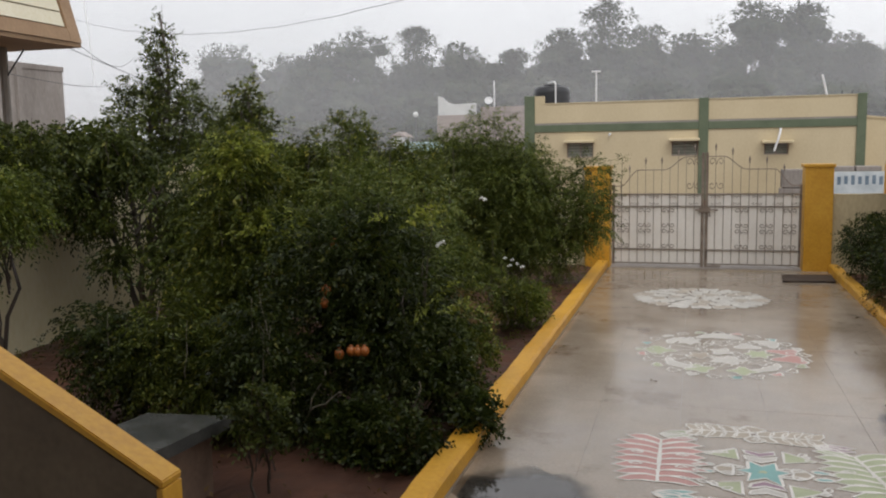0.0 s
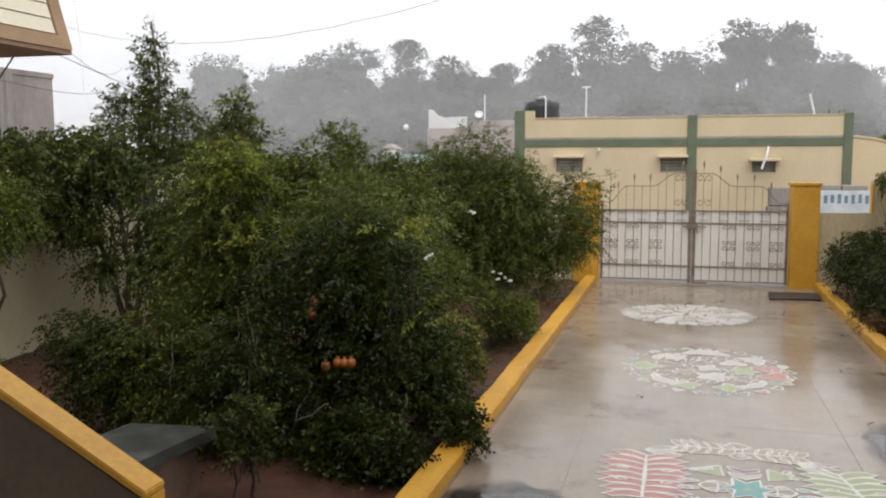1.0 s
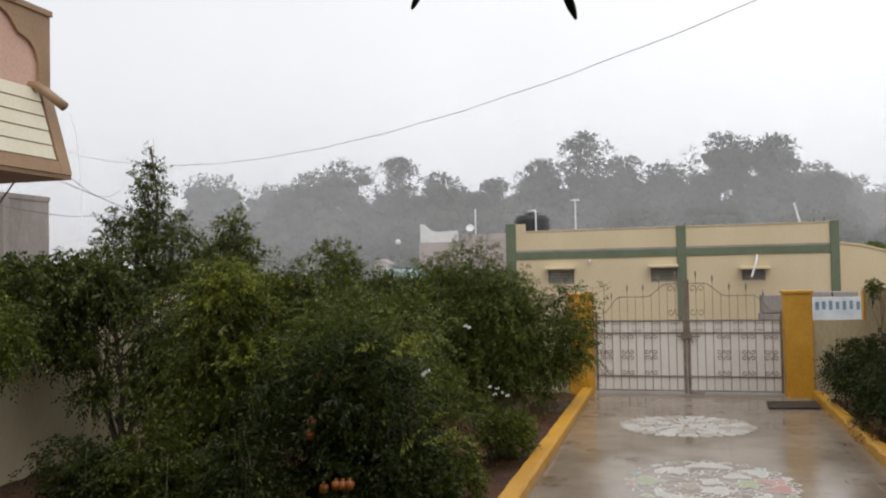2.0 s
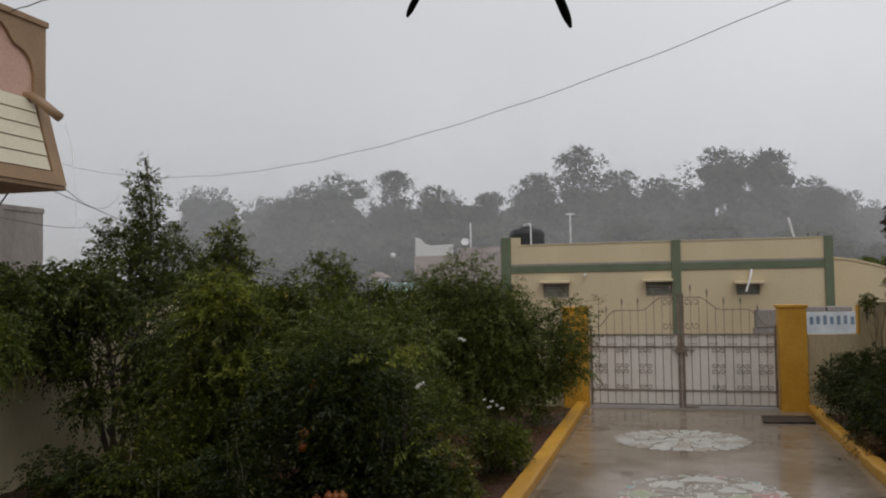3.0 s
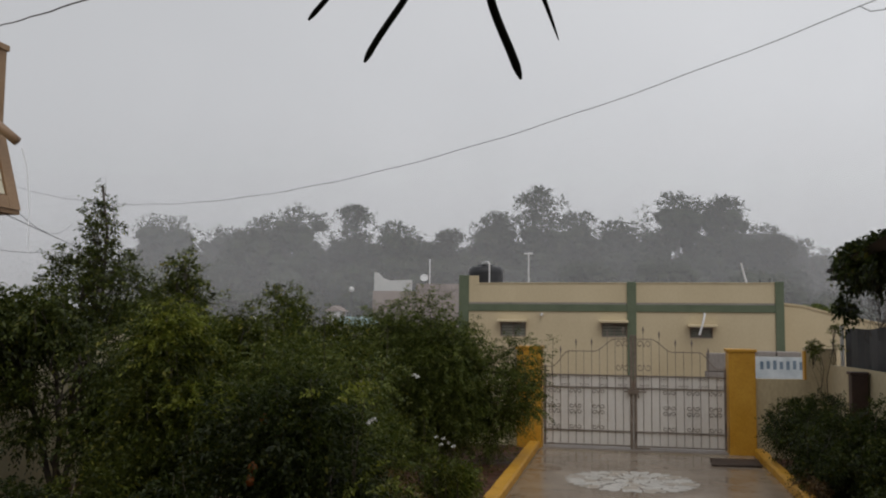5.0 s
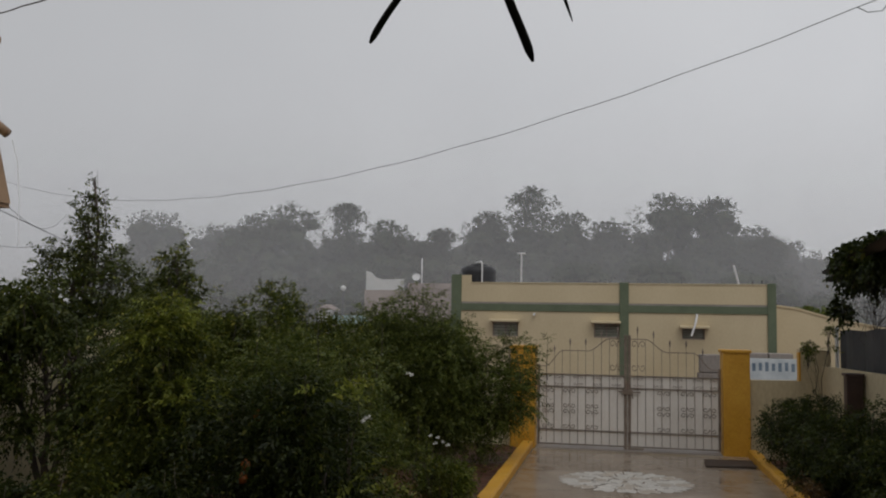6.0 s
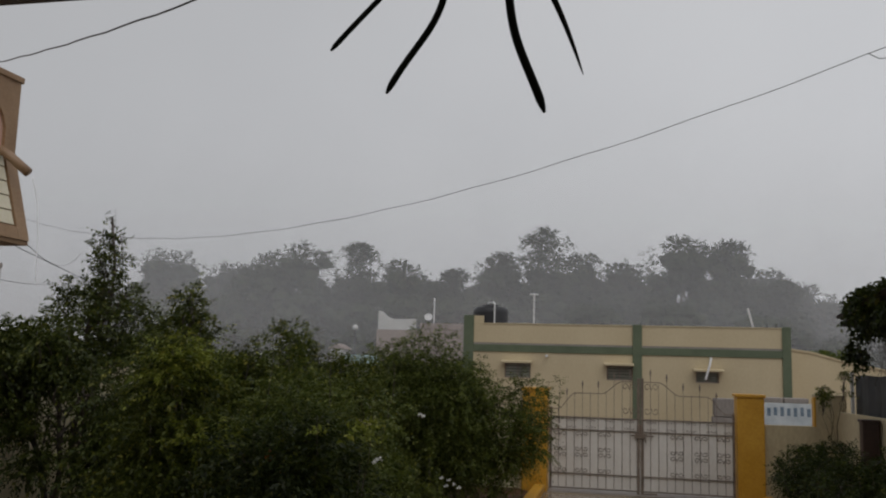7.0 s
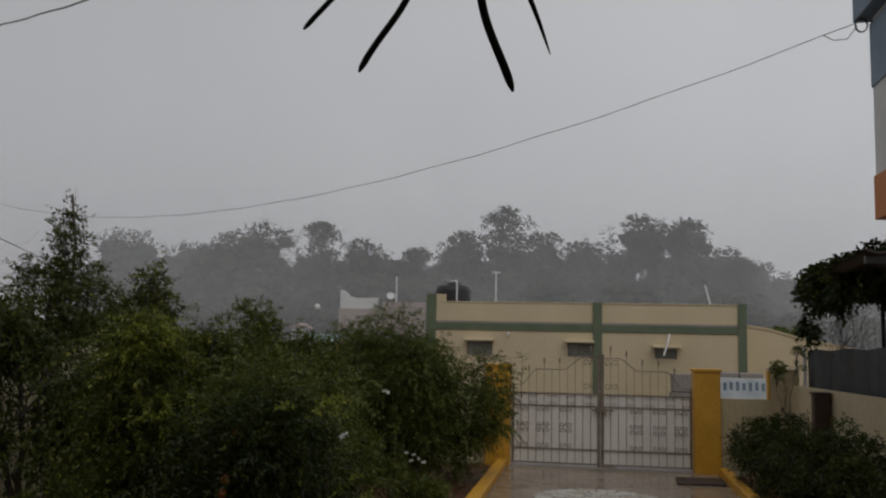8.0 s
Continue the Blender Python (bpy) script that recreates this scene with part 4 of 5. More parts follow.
sign = thing("painted_wall_sign", (4.85, 30, 0), "low white wall panel painted with blue marks", "sign")
part("panel", block((4.1, 30.0, -0.1), (5.75, 30.12, 1.14), 0.01), M["sign"], sign)
for i in range(7):
    x = 4.25 + i * 0.205
    part("mark", block((x, 29.994, 0.72 + 0.02 * (i % 2)), (x + 0.105, 29.9995, 0.98 + 0.02 * (i % 3))), M["sign_blue"], sign)
rub = thing("grey_block_stack", (3.2, 30.3, 0), "rough grey cement blocks stacked outside the gate", "blocks")
for x, z, w in ((2.55, 0, 0.7), (3.28, 0, 0.75), (2.6, 0.62, 0.68), (3.3, 0.6, 0.7), (4.15, 1.145, 0.6), (4.8, 1.145, 0.75)):
    part("block", block((x, 30.15 if z < 1 else 30.02, z - (0.05 if z == 0 else 0)), (x + w, 30.7, z + (0.6 if z < 1 else 0.16)), 0.03), M["plain_concrete"], rub)


# ---- houses either side ----
nb = thing("neighbour_house", (-11.5, 6.5, 0), "house with pink arched balcony front and slatted cream skirt", "house")
YF = 10.5
part("wall", block((-14.5, 0.5, -0.1), (-10.3, YF - 1.2, 3.68)), M["white_wall"], nb)
part("wall", block((-14.0, 0.5, 3.72), (-9.45, YF - 0.35, 6.0)), M["pink"], nb)
part("soffit", block((-14.2, 0.5, 3.66), (-8.70, YF, 3.72)), M["skirt_brown"], nb, "brown underside of the balcony")


def skirt_x(z):
    return -8.685 - (z - 3.7) / 1.30 * 0.37


part("skirt", prism([(-9.4, 3.722), (-8.72, 3.722), (skirt_x(5.0) - 0.035, 5.0), (-9.4, 5.0)], 0.5, YF - 0.03, "y"), M["skirt_brown"], nb, "brown sloping balcony skirt")
for i in range(5):
    z0, z1 = 3.93 + i * 0.214, 3.93 + (i + 1) * 0.214 - 0.018
    part("slat", prism([(skirt_x(z0) - 0.05, z0), (skirt_x(z0) + 0.004, z0), (skirt_x(z1) - 0.006, z1), (skirt_x(z1) - 0.05, z1)], 0.5, YF - 0.26 + 0.0 * i, "y"), M["slat"], nb, "cream slat")
part("edge_board", prism([(-9.4, 3.724), (skirt_x(3.72) + 0.012, 3.724), (skirt_x(5.0) + 0.012, 5.0), (-9.4, 5.0)], YF - 0.22, YF, "y"), M["skirt_brown"], nb, "tan edge board")
part("base_board", prism([(skirt_x(3.724) - 0.06, 3.724), (skirt_x(3.724) + 0.014, 3.724), (skirt_x(3.91) + 0.014, 3.91), (skirt_x(3.91) - 0.06, 3.91)], 0.5, YF - 0.225, "y"), M["skirt_brown"], nb, "tan base board")
# arched balcony panel: pink inset in a tan frame with a stepped arch
part("inset", block((-9.40, 0.5, 5.0), (-9.10, YF - 0.02, 6.1)), M["pink"], nb, "pink plaster inset")
arch = [(YF, 5.004), (YF, 6.13), (0.5, 6.13), (0.5, 6.02), (YF - 1.05, 6.02)]
arch += [(YF - 1.05 + 0.40 * math.sin(a), 5.58 + 0.40 * math.cos(a)) for a in (0.25, 0.5, 0.75, 1.0)] + [(YF - 0.64, 5.72)]
arch += [(YF - 0.62 + 0.36 * math.sin(a), 5.38 + 0.32 * math.cos(a)) for a in (0.5, 0.8, 1.1, 1.4)] + [(YF - 0.24, 5.36), (YF - 0.24, 5.004)]
part("arch_frame", prism(arch, -9.098, -9.05, "x"), M["skirt_brown"], nb, "tan frame with a scalloped arch")
part("top_rail", block((-9.42, 0.5, 6.1), (-9.02, YF + 0.03, 6.19), 0.01), M["skirt_brown"], nb)
smooth(part("spout", tube([(-9.25, 10.12, 5.03), (-9.0, 10.16, 5.0), (-8.86, 10.2, 4.9), (-8.62, 10.28, 4.69)], 0.07, 10), M["pipe_tan"], nb, "tan rain spout pipe"))
part("water_thread", tube([(-8.56, 10.3, 4.6), (-8.47, 10.32, 4.3), (-8.42, 10.33, 3.8), (-8.40, 10.34, 3.1)], [0.006, 0.005, 0.003, 0.002], 4), M["white_metal"], nb, "thin stream of rain water")

part("post", tube([(-9.62, 10.0, -0.1), (-9.62, 10.0, 3.66)], 0.06, 8), M["plain_concrete"], nb, "thin grey balcony post")
part("strut", tube([(-9.62, 10.0, 3.2), (-9.3, 10.05, 3.62)], 0.012, 6), M["dark_metal"], nb, "slanting iron strut")

cb = thing("concrete_house", (-32, 22, 0), "unpainted grey concrete house beyond the garden wall", "house")
part("wall", block((-40, 10, -0.1), (-25.1, 30, 5.45)), M["plain_concrete"], cb)
part("parapet", block((-40, 10, 5.45), (-25.06, 30.04, 5.66), 0.02), M["plain_concrete"], cb)
for y in (14, 18.5, 23, 27.5):
    part("pier", block((-25.1, y - 0.15, -0.1), (-24.98, y + 0.15, 5.45)), M["plain_concrete"], cb)

rb = thing("painted_house", (8.5, 12, 0), "tall house painted orange, white and blue-grey", "house")
part("wall", block((7.8, 7.5, -0.1), (12, 14.6, 4.33)), M["white_wall"], rb)
part("band", block((4.55, 7, 4.33), (12, 15, 5.08), 0.01), M["orange"], rb, "orange-painted lower band")
part("wall", block((4.58, 7.03, 5.08), (12, 14.97, 6.62)), M["white_wall"], rb)
part("band", block((4.555, 7, 6.62), (12, 14.995, 7.75), 0.01), M["blue"], rb, "blue-grey painted upper band")
part("cornice", block((4.35, 6.8, 7.85), (12.2, 15.2, 8.4), 0.02), M["blue"], rb)
part("wall", block((4.6, 7.03, 7.75), (12, 14.96, 7.85)), M["white_wall"], rb)

shed = thing("tin_shed_roof", (5.0, 12.5, 0), "dark tin shed roof on thin posts", "shed")
bm = bmesh.new()
prev = None
for i in range(61):
    x = 2.96 + i * 0.079
    z = 0.02 * math.cos(i * math.pi / 2)
    r = [bm.verts.new((x, 10.2, 3.30 + z)), bm.verts.new((x, 14.1, 3.02 + z)), bm.verts.new((x, 14.1, 2.99 + z)), bm.verts.new((x, 10.2, 3.27 + z))]
    if prev:
        for j in range(4):
            bm.faces.new((prev[j], prev[(j + 1) % 4], r[(j + 1) % 4], r[j]))
    prev = r
part("sheet", bm, M["tin"], shed, "corrugated tin sheet")
for y in (10.4, 13.9):
    part("beam", block((3.0, y - 0.04, (3.28 if y < 12 else 2.99) - 0.12), (7.6, y + 0.04, (3.28 if y < 12 else 2.99) - 0.03)), M["dark_metal"], shed)
for x, y in ((4.28, 13.9), (7.4, 13.9), (4.4, 10.4), (7.4, 10.4)):
    part("post", tube([(x, y, -0.1), (x, y, 3.15 if y < 12 else 2.95)], 0.035, 8), M["dark_metal"], shed)
fence = thing("tarpaulin_fence", (4.0, 12.5, 0), "dark grey tarpaulin fence behind the boundary wall", "fence")
bm = bmesh.new()
prev = None
for i in range(41):
    s = i / 40
    x, y, z = 3.40 + 1.15 * s, 14.9 - 6.4 * s, 2.12 + 0.14 * s + 0.015 * math.sin(i * 0.9)
    o = 0.02 * math.sin(i * 1.7)
    r = [bm.verts.new((x + o, y, -0.1)), bm.verts.new((x + o, y, z)), bm.verts.new((x + o + 0.02, y, z)), bm.verts.new((x + o + 0.02, y, -0.1))]
    if prev:
        for j in range(4):
            bm.faces.new((prev[j], prev[(j + 1) % 4], r[(j + 1) % 4], r[j]))
    prev = r
part("sheet", bm, M["sheet"], fence)
part("post", tube([(3.36, 14.95, -0.1), (3.36, 14.95, 2.18)], 0.03, 6), M["white_metal"], fence, "white end post")

# ---- far houses and lamps ----
fh = thing("far_white_house", (-16.5, 60, 0), "small whitewashed house far behind the shrubs", "house")
part("wall", block((-18.0, 60, -0.1), (-15.1, 66, 4.4)), M["far_brown"], fh)
part("parapet", prism([(-17.9, 4.4), (-15.1, 4.4), (-15.1, 5.2), (-16.7, 5.15), (-17.2, 5.3), (-17.6, 5.7), (-17.9, 5.75)], 60, 60.2, "y"), M["white_wall"], fh)
fh = thing("far_brown_house", (-11.5, 62, 0), "flat-roofed brown house far off in the rain", "house")
part("wall", block((-15.0, 61, -0.1), (-7.5, 67, 4.55)), M["far_brown"], fh)
part("parapet", block((-15.0, 60.95, 4.55), (-7.5, 61.15, 4.95)), M["far_brown"], fh)
part("mast", tube([(-14.1, 61.5, 4.5), (-14.1, 61.5, 6.8)], 0.06, 6), M["white_metal"], fh, "thin white mast")
d = part("dish", lathe((0, 0, 0), [(0.04, 0), (0.2, 0.04), (0.3, 0.11), (0.285, 0.12), (0.19, 0.06), (0.02, 0.03)], 16), M["white_metal"], fh, "white satellite dish")
d.matrix_basis = pose(-14.4, 61.0, 5.35, 60, 20, 0)
part("dish_arm", tube([(-14.4, 61.1, 4.9), (-14.4, 61.05, 5.38)], 0.04, 5), M["dark_metal"], fh)
fh = thing("far_turquoise_roof", (-18.6, 56, 0), "low hut with a pale turquoise roof", "hut")
part("wall", block((-19.2, 56, -0.1), (-17.4, 59, 1.9)), M["far_brown"], fh)
part("roof", prism([(-19.4, 1.9), (-17.2, 1.9), (-17.6, 2.5), (-19.0, 2.5)], 55.8, 59.2, "y"), M["turquoise"], fh, "pale turquoise roof")
fh = thing("far_hut", (-20.6, 58, 0), "small pale hut wall far off", "hut")
part("wall", block((-21.3, 59.5, -0.1), (-20.3, 61, 2.9)), M["white_wall"], fh)
part("roof", prism([(-21.5, 2.9), (-20.1, 2.9), (-20.8, 3.3)], 59.4, 61.1, "y"), M["far_brown"], fh)
lamp = thing("street_lamp", (-19.6, 60, 0), "thin street lamp with a white globe", "lamp")
part("pole", tube([(-19.6, 60, -0.1), (-19.6, 60, 4.3)], 0.07, 6), M["dark_metal"], lamp)
smooth(part("globe", lathe((-19.6, 60, 4.3), [(0.06, 0), (0.16, 0.07), (0.21, 0.2), (0.16, 0.33), (0.04, 0.4)], 14), M["petal_white"], lamp, "white globe"))


# ---- overhead wires ----
def wire(points, r, label):
    ob = thing("overhead_wire", points[0], label, "wire")
    part("cable", tube(points, r, 5), M["wire"], ob)
    return ob


WA, WB = Vector((4.4, 15.0, 0)), Vector((-24.0, 32.0, 0))
wd = (WB - WA).normalized()
main = wire([tuple(WA + wd * s + Vector((0, 0, 7.8 - 0.2021 * s + 0.00573 * s * s + 0.012 * math.sin(s * 2.1)))) for s in [i * 0.65 for i in range(70)]], 0.0075, "long black cable sagging from the painted house")
coil = [(4.42 + 0.10 * math.cos(a), 14.94 + 0.01 * a / 6, 7.72 + 0.12 * math.sin(a)) for a in [i * 0.5 for i in range(40)]]
part("cable_coil", tube(coil, 0.012, 5), M["wire"], main, "coil of spare cable")
part("cable_loop", tube([(4.35, 14.95, 7.72), (4.2, 15.0, 7.5), (4.0, 15.1, 7.52), (3.85, 15.2, 7.66)], 0.008, 5), M["wire"], main)
A, B = Vector((-9.3, 9.97, 6.2)), Vector((0.54, 1.78, 3.8))
service = wire([tuple(A.lerp(B, i / 30) - Vector((0, 0, 0.12 * math.sin(math.pi * i / 30) + 0.006 * math.sin(i * 1.9)))) for i in range(31)], 0.008, "thin black cable tied to the veranda roof")
part("bracket", tube([(0.54, 1.76, 3.36), (0.54, 1.77, 3.84)], 0.012, 6), M["dark_metal"], service, "thin iron bracket")
A, B = Vector((-9.0, 10.4, 3.72)), Vector((-12.5, 34, 3.4))
wire([tuple(A.lerp(B, i / 20) - Vector((0, 0, 0.9 * math.sin(math.pi * i / 20)))) for i in range(21)], 0.006, "thin cable hung below the balcony")

for A, B, sag in ((Vector((-8.95, 10.45, 3.9)), Vector((-20, 28, 5.9)), 0.55), (Vector((-9.6, 10.0, 3.3)), Vector((-20, 28, 5.0)), 0.3)):
    wire([tuple(A.lerp(B, i / 20) - Vector((0, 0, sag * math.sin(math.pi * i / 20)))) for i in range(21)], 0.006, "thin slack cable leading off behind the garden wall")

# ---- fan palm leaf hanging off the veranda roof ----
palm = thing("fan_palm_leaf", (-0.58, 1.8, 3.36), "dark drooping fan palm leaf over the roof edge", "palm leaf")
HUB = Vector((-0.65, 2.2, 3.72))
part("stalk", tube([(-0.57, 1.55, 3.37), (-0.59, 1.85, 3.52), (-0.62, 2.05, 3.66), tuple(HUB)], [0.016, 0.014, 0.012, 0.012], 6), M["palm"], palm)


def strap(tip, bends, w, taper):
    """One long leaflet from the hub to its tip, folded along its middle; bends: sideways (place along it, by how much)."""
    tip, bm, prev, n = Vector(tip), bmesh.new(), None, 40
    d = (tip - HUB).normalized()
    side = d.cross(Vector((0, 1, 0))).normalized()

    def at(s):
        return HUB.lerp(tip, s) + side * sum(k * math.exp(-((s - m) / 0.24) ** 2) for m, k in bends) * min(1, 4 * s)
    for i in range(n + 1):
        s = i / n
        p = at(s)
        t = (at(min(1, s + 0.02)) - at(max(0, s - 0.02))).normalized()
        out = t.cross(Vector((0, 1, 0))).normalized()
        k = 0.37 * w * (0.6 + 0.4 * min(1, s * 4)) * max(0.05, min(1, (1.006 - s) / taper) ** 0.5)
        r = [bm.verts.new(p - out * k), bm.verts.new(p + Vector((0, -0.003, 0))), bm.verts.new(p + out * k), bm.verts.new(p + Vector((0, 0.002, 0)))]
        if prev:
            for j in range(4):
                bm.faces.new((prev[j], prev[(j + 1) % 4], r[(j + 1) % 4], r[j]))
        prev = r
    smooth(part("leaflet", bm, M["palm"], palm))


for tip, bends, w, taper in (((-1.15, 2.2, 3.15), ((0.6, 0.012),), 0.027, 0.04), ((-0.96, 2.2, 3.0), ((0.62, 0.05),), 0.032, 0.045),
                             ((-0.45, 2.2, 2.92), ((0.66, -0.034),), 0.037, 0.06), ((-0.35, 2.2, 3.03), ((0.6, 0.02), (0.86, 0.015)), 0.026, 0.34),
                             ((-1.28, 2.22, 3.45), ((0.6, 0.02),), 0.034, 0.1), ((-0.12, 2.22, 3.5), ((0.6, 0.02),), 0.034, 0.1)):
    strap(tip, bends, w, taper)


# ---- garden plants ----
def R(seed):
    return np.random.default_rng(seed)


def heap(seed, centre, radii, count, small):
    return clumps(R(seed), centre, radii, count, small)


# round feathery bush by the gate pillar
plant("garden_shrub", "large round feathery green shrub beside the gate pillar", "shrub", (-2.95, 13.0, 0),
      [(-3.3, 13.0, 1.4), (-2.7, 13.1, 1.6), (-2.9, 12.8, 1.7)],
      heap(1, (-3.20, 13.0, 1.32), (1.18, 0.8, 1.04), 100, 0.43) + heap(2, (-1.82, 12.9, 1.15), (0.34, 0.4, 0.75), 20, 0.26)
      + heap(101, (-2.3, 12.9, 0.6), (0.6, 0.5, 0.45), 18, 0.30) + heap(102, (-3.6, 12.8, 0.6), (0.9, 0.5, 0.45), 20, 0.34) + heap(103, (-3.95, 13.0, 1.95), (0.5, 0.5, 0.42), 14, 0.32), 5400, "leaf_fine", 0.3, 15, 0.058, 0.13, 0.3, 0.15, 21,
      [((-3.6, 12.8, 2.2), 0.3), ((-3.1, 12.8, 2.35), 0.3), ((-2.4, 12.8, 2.0), 0.3), ((-1.75, 12.7, 1.6), 0.5), ((-1.6, 12.7, 1.55), 0.4), ((-1.38, 12.75, 1.5), 0.42), ((-1.2, 12.75, 1.62), 0.34)], shell=0.45)
# shrubs of the middle distance
plant("garden_shrub", "tall loose green shrub in the back of the bed", "shrub", (-6.0, 11.0, 0), [(-6.4, 11, 1.6), (-5.7, 11, 1.7)],
      heap(3, (-6.1, 11.0, 1.55), (1.2, 0.6, 1.1), 22, 0.42), 1300, "leaf_mid", 0.24, 9, 0.075, 0.2, 0.2, 0.4, 22,
      [((-6.6, 10.8, 2.4), 0.3), ((-5.6, 10.8, 2.2), 0.35), ((-5.2, 10.9, 2.0), 0.4)])
plant("garden_shrub", "bushy green shrub with pale new leaves", "shrub", (-4.4, 11.3, 0), [(-4.7, 11.3, 1.3), (-4.1, 11.3, 1.4)],
      heap(4, (-4.5, 11.3, 1.45), (1.1, 0.6, 1.05), 20, 0.40), 1150, "leaf_mid", 0.24, 9, 0.07, 0.19, 0.2, 0.4, 23, [((-4.9, 11.1, 2.0), 0.4), ((-4.1, 11.1, 1.9), 0.35)])
plant("garden_shrub", "feathery green shrub in the middle of the bed", "shrub", (-3.3, 8.4, 0), [(-3.7, 8.4, 1.3), (-2.9, 8.4, 1.3), (-3.3, 8.3, 1.6)],
      heap(5, (-3.3, 8.4, 1.25), (0.95, 0.7, 0.95), 24, 0.38), 1000, "leaf_fine", 0.42, 19, 0.06, 0.15, 0.3, 0.3, 24, [((-3.9, 8.2, 1.9), 0.3), ((-3.2, 8.2, 2.0), 0.25), ((-2.6, 8.3, 1.8), 0.35)])
plant("garden_shrub", "leafy green shrub with upright shoots behind others", "shrub", (-4.9, 9.9, 0), [(-5.2, 9.9, 1.5), (-4.6, 9.9, 1.5)],
      heap(95, (-5.0, 9.9, 1.4), (0.75, 0.5, 0.85), 22, 0.32), 760, "leaf_mid", 0.22, 9, 0.07, 0.19, 0.2, 0.5, 33, [((-5.5, 9.8, 2.2), 0.5), ((-4.8, 9.8, 2.1), 0.42), ((-4.3, 9.8, 1.9), 0.4)])
# tall slender tree
tall = plant("slender_tree", "slender young tree with small glossy leaves", "tree", (-6.55, 9.0, 0), [(-6.38, 9.0, 3.8), (-6.62, 9.05, 2.6)],
      heap(6, (-6.4, 9.0, 2.35), (0.6, 0.45, 0.55), 16, 0.28) + heap(7, (-6.36, 9.0, 3.2), (0.23, 0.2, 0.62), 24, 0.12) + heap(90, (-6.02, 9.0, 2.85), (0.10, 0.12, 0.42), 9, 0.09) + heap(8, (-6.78, 9.0, 2.7), (0.3, 0.25, 0.34), 8, 0.2),
      560, "leaf_deep", 0.15, 8, 0.062, 0.17, 0.15, 0.5, 25, [((-6.38, 9.0, 3.5), 0.42), ((-6.2, 9.0, 3.2), 0.4), ((-6.85, 9.0, 2.7), 0.35)], thick=0.034)
plant("slender_tree", "thin sapling rising out of the shrubs", "tree", (-5.5, 9.4, 0), [(-5.45, 9.4, 3.0)],
      heap(9, (-5.45, 9.4, 2.5), (0.25, 0.25, 0.5), 9, 0.2) + heap(10, (-5.3, 9.4, 1.45), (0.45, 0.5, 0.7), 14, 0.32), 700, "leaf_mid", 0.2, 9, 0.07, 0.19, 0.2, 0.5, 26, [((-5.42, 9.4, 2.8), 0.42)], thick=0.03)
# dark tree with hanging branches by the wall
plant("spreading_tree", "dark leafy tree with hanging branches by the wall", "tree", (-6.15, 8.1, 0), [(-6.2, 8.0, 1.9), (-6.6, 7.9, 2.0), (-5.9, 8.0, 1.8)],
      heap(11, (-6.75, 7.9, 2.08), (1.1, 0.7, 0.26), 34, 0.31) + heap(12, (-6.22, 7.75, 1.2), (0.16, 0.22, 0.42), 9, 0.14) + heap(96, (-6.75, 7.7, 1.45), (0.35, 0.25, 0.14), 7, 0.17) + heap(13, (-5.5, 8.0, 1.25), (0.32, 0.5, 0.9), 18, 0.28),
      1900, "leaf_deep", 0.24, 11, 0.062, 0.2, 0.45, 0.05, 27, [((-6.9, 7.8, 2.3), 0.18), ((-6.0, 7.8, 2.25), 0.2)], thick=0.042)
lean = plant("spreading_tree", "leafy tree leaning over the garden wall", "tree", (-7.05, 6.6, 0), [(-7.0, 6.6, 1.7), (-7.15, 6.9, 1.8)],
      heap(14, (-7.0, 6.8, 1.92), (0.62, 0.6, 0.40), 20, 0.28), 1150, "leaf_deep", 0.24, 11, 0.062, 0.2, 0.4, 0.1, 28, thick=0.045)
plant("garden_shrub", "fresh green shrub before the wall", "shrub", (-5.25, 5.0, 0), [(-5.3, 5, 1.3), (-5.1, 5, 1.4)],
      heap(15, (-5.32, 5.0, 1.68), (0.34, 0.35, 0.34), 10, 0.2), 330, "leaf_light", 0.3, 15, 0.05, 0.16, 0.4, 0.2, 29)
# upright feathery shrub
frond = plant("feathery_shrub", "upright feathery shrub with bright green tips", "shrub", (-3.85, 6.2, 0), [(-3.85, 6.2, 1.7), (-4.05, 6.2, 1.3), (-3.65, 6.25, 1.3)],
      heap(16, (-3.92, 6.2, 1.02), (0.38, 0.4, 0.72), 20, 0.27) + heap(17, (-3.78, 6.15, 1.9), (0.22, 0.18, 0.28), 10, 0.17), 640, "leaf_mid", 0.42, 21, 0.058, 0.16, 0.35, 0.5, 30,
      [((-3.85, 6.2, 1.9), 0.25), ((-3.6, 6.2, 1.7), 0.2)], bark="pale_bark")
def new_shoots(ob, seed, balls, count):
    """Pale young leaves at the outside of a shrub."""
    tagged(link("young_foliage", quads("young_foliage", crown(R(seed), balls, count, 0.3, 17, 0.058, 0.2, 0.3, 0.6, 0.15)), M["leaf_new"], ob, "pale yellow-green new shoots"), kind="stuff")


new_shoots(lean, 97, heap(97, (-6.95, 6.7, 2.2), (0.5, 0.3, 0.12), 7, 0.14), 60)
new_shoots(frond, 91, heap(91, (-3.78, 6.05, 2.0), (0.17, 0.14, 0.16), 7, 0.11) + heap(92, (-3.45, 6.0, 1.5), (0.16, 0.12, 0.12), 4, 0.1), 105)
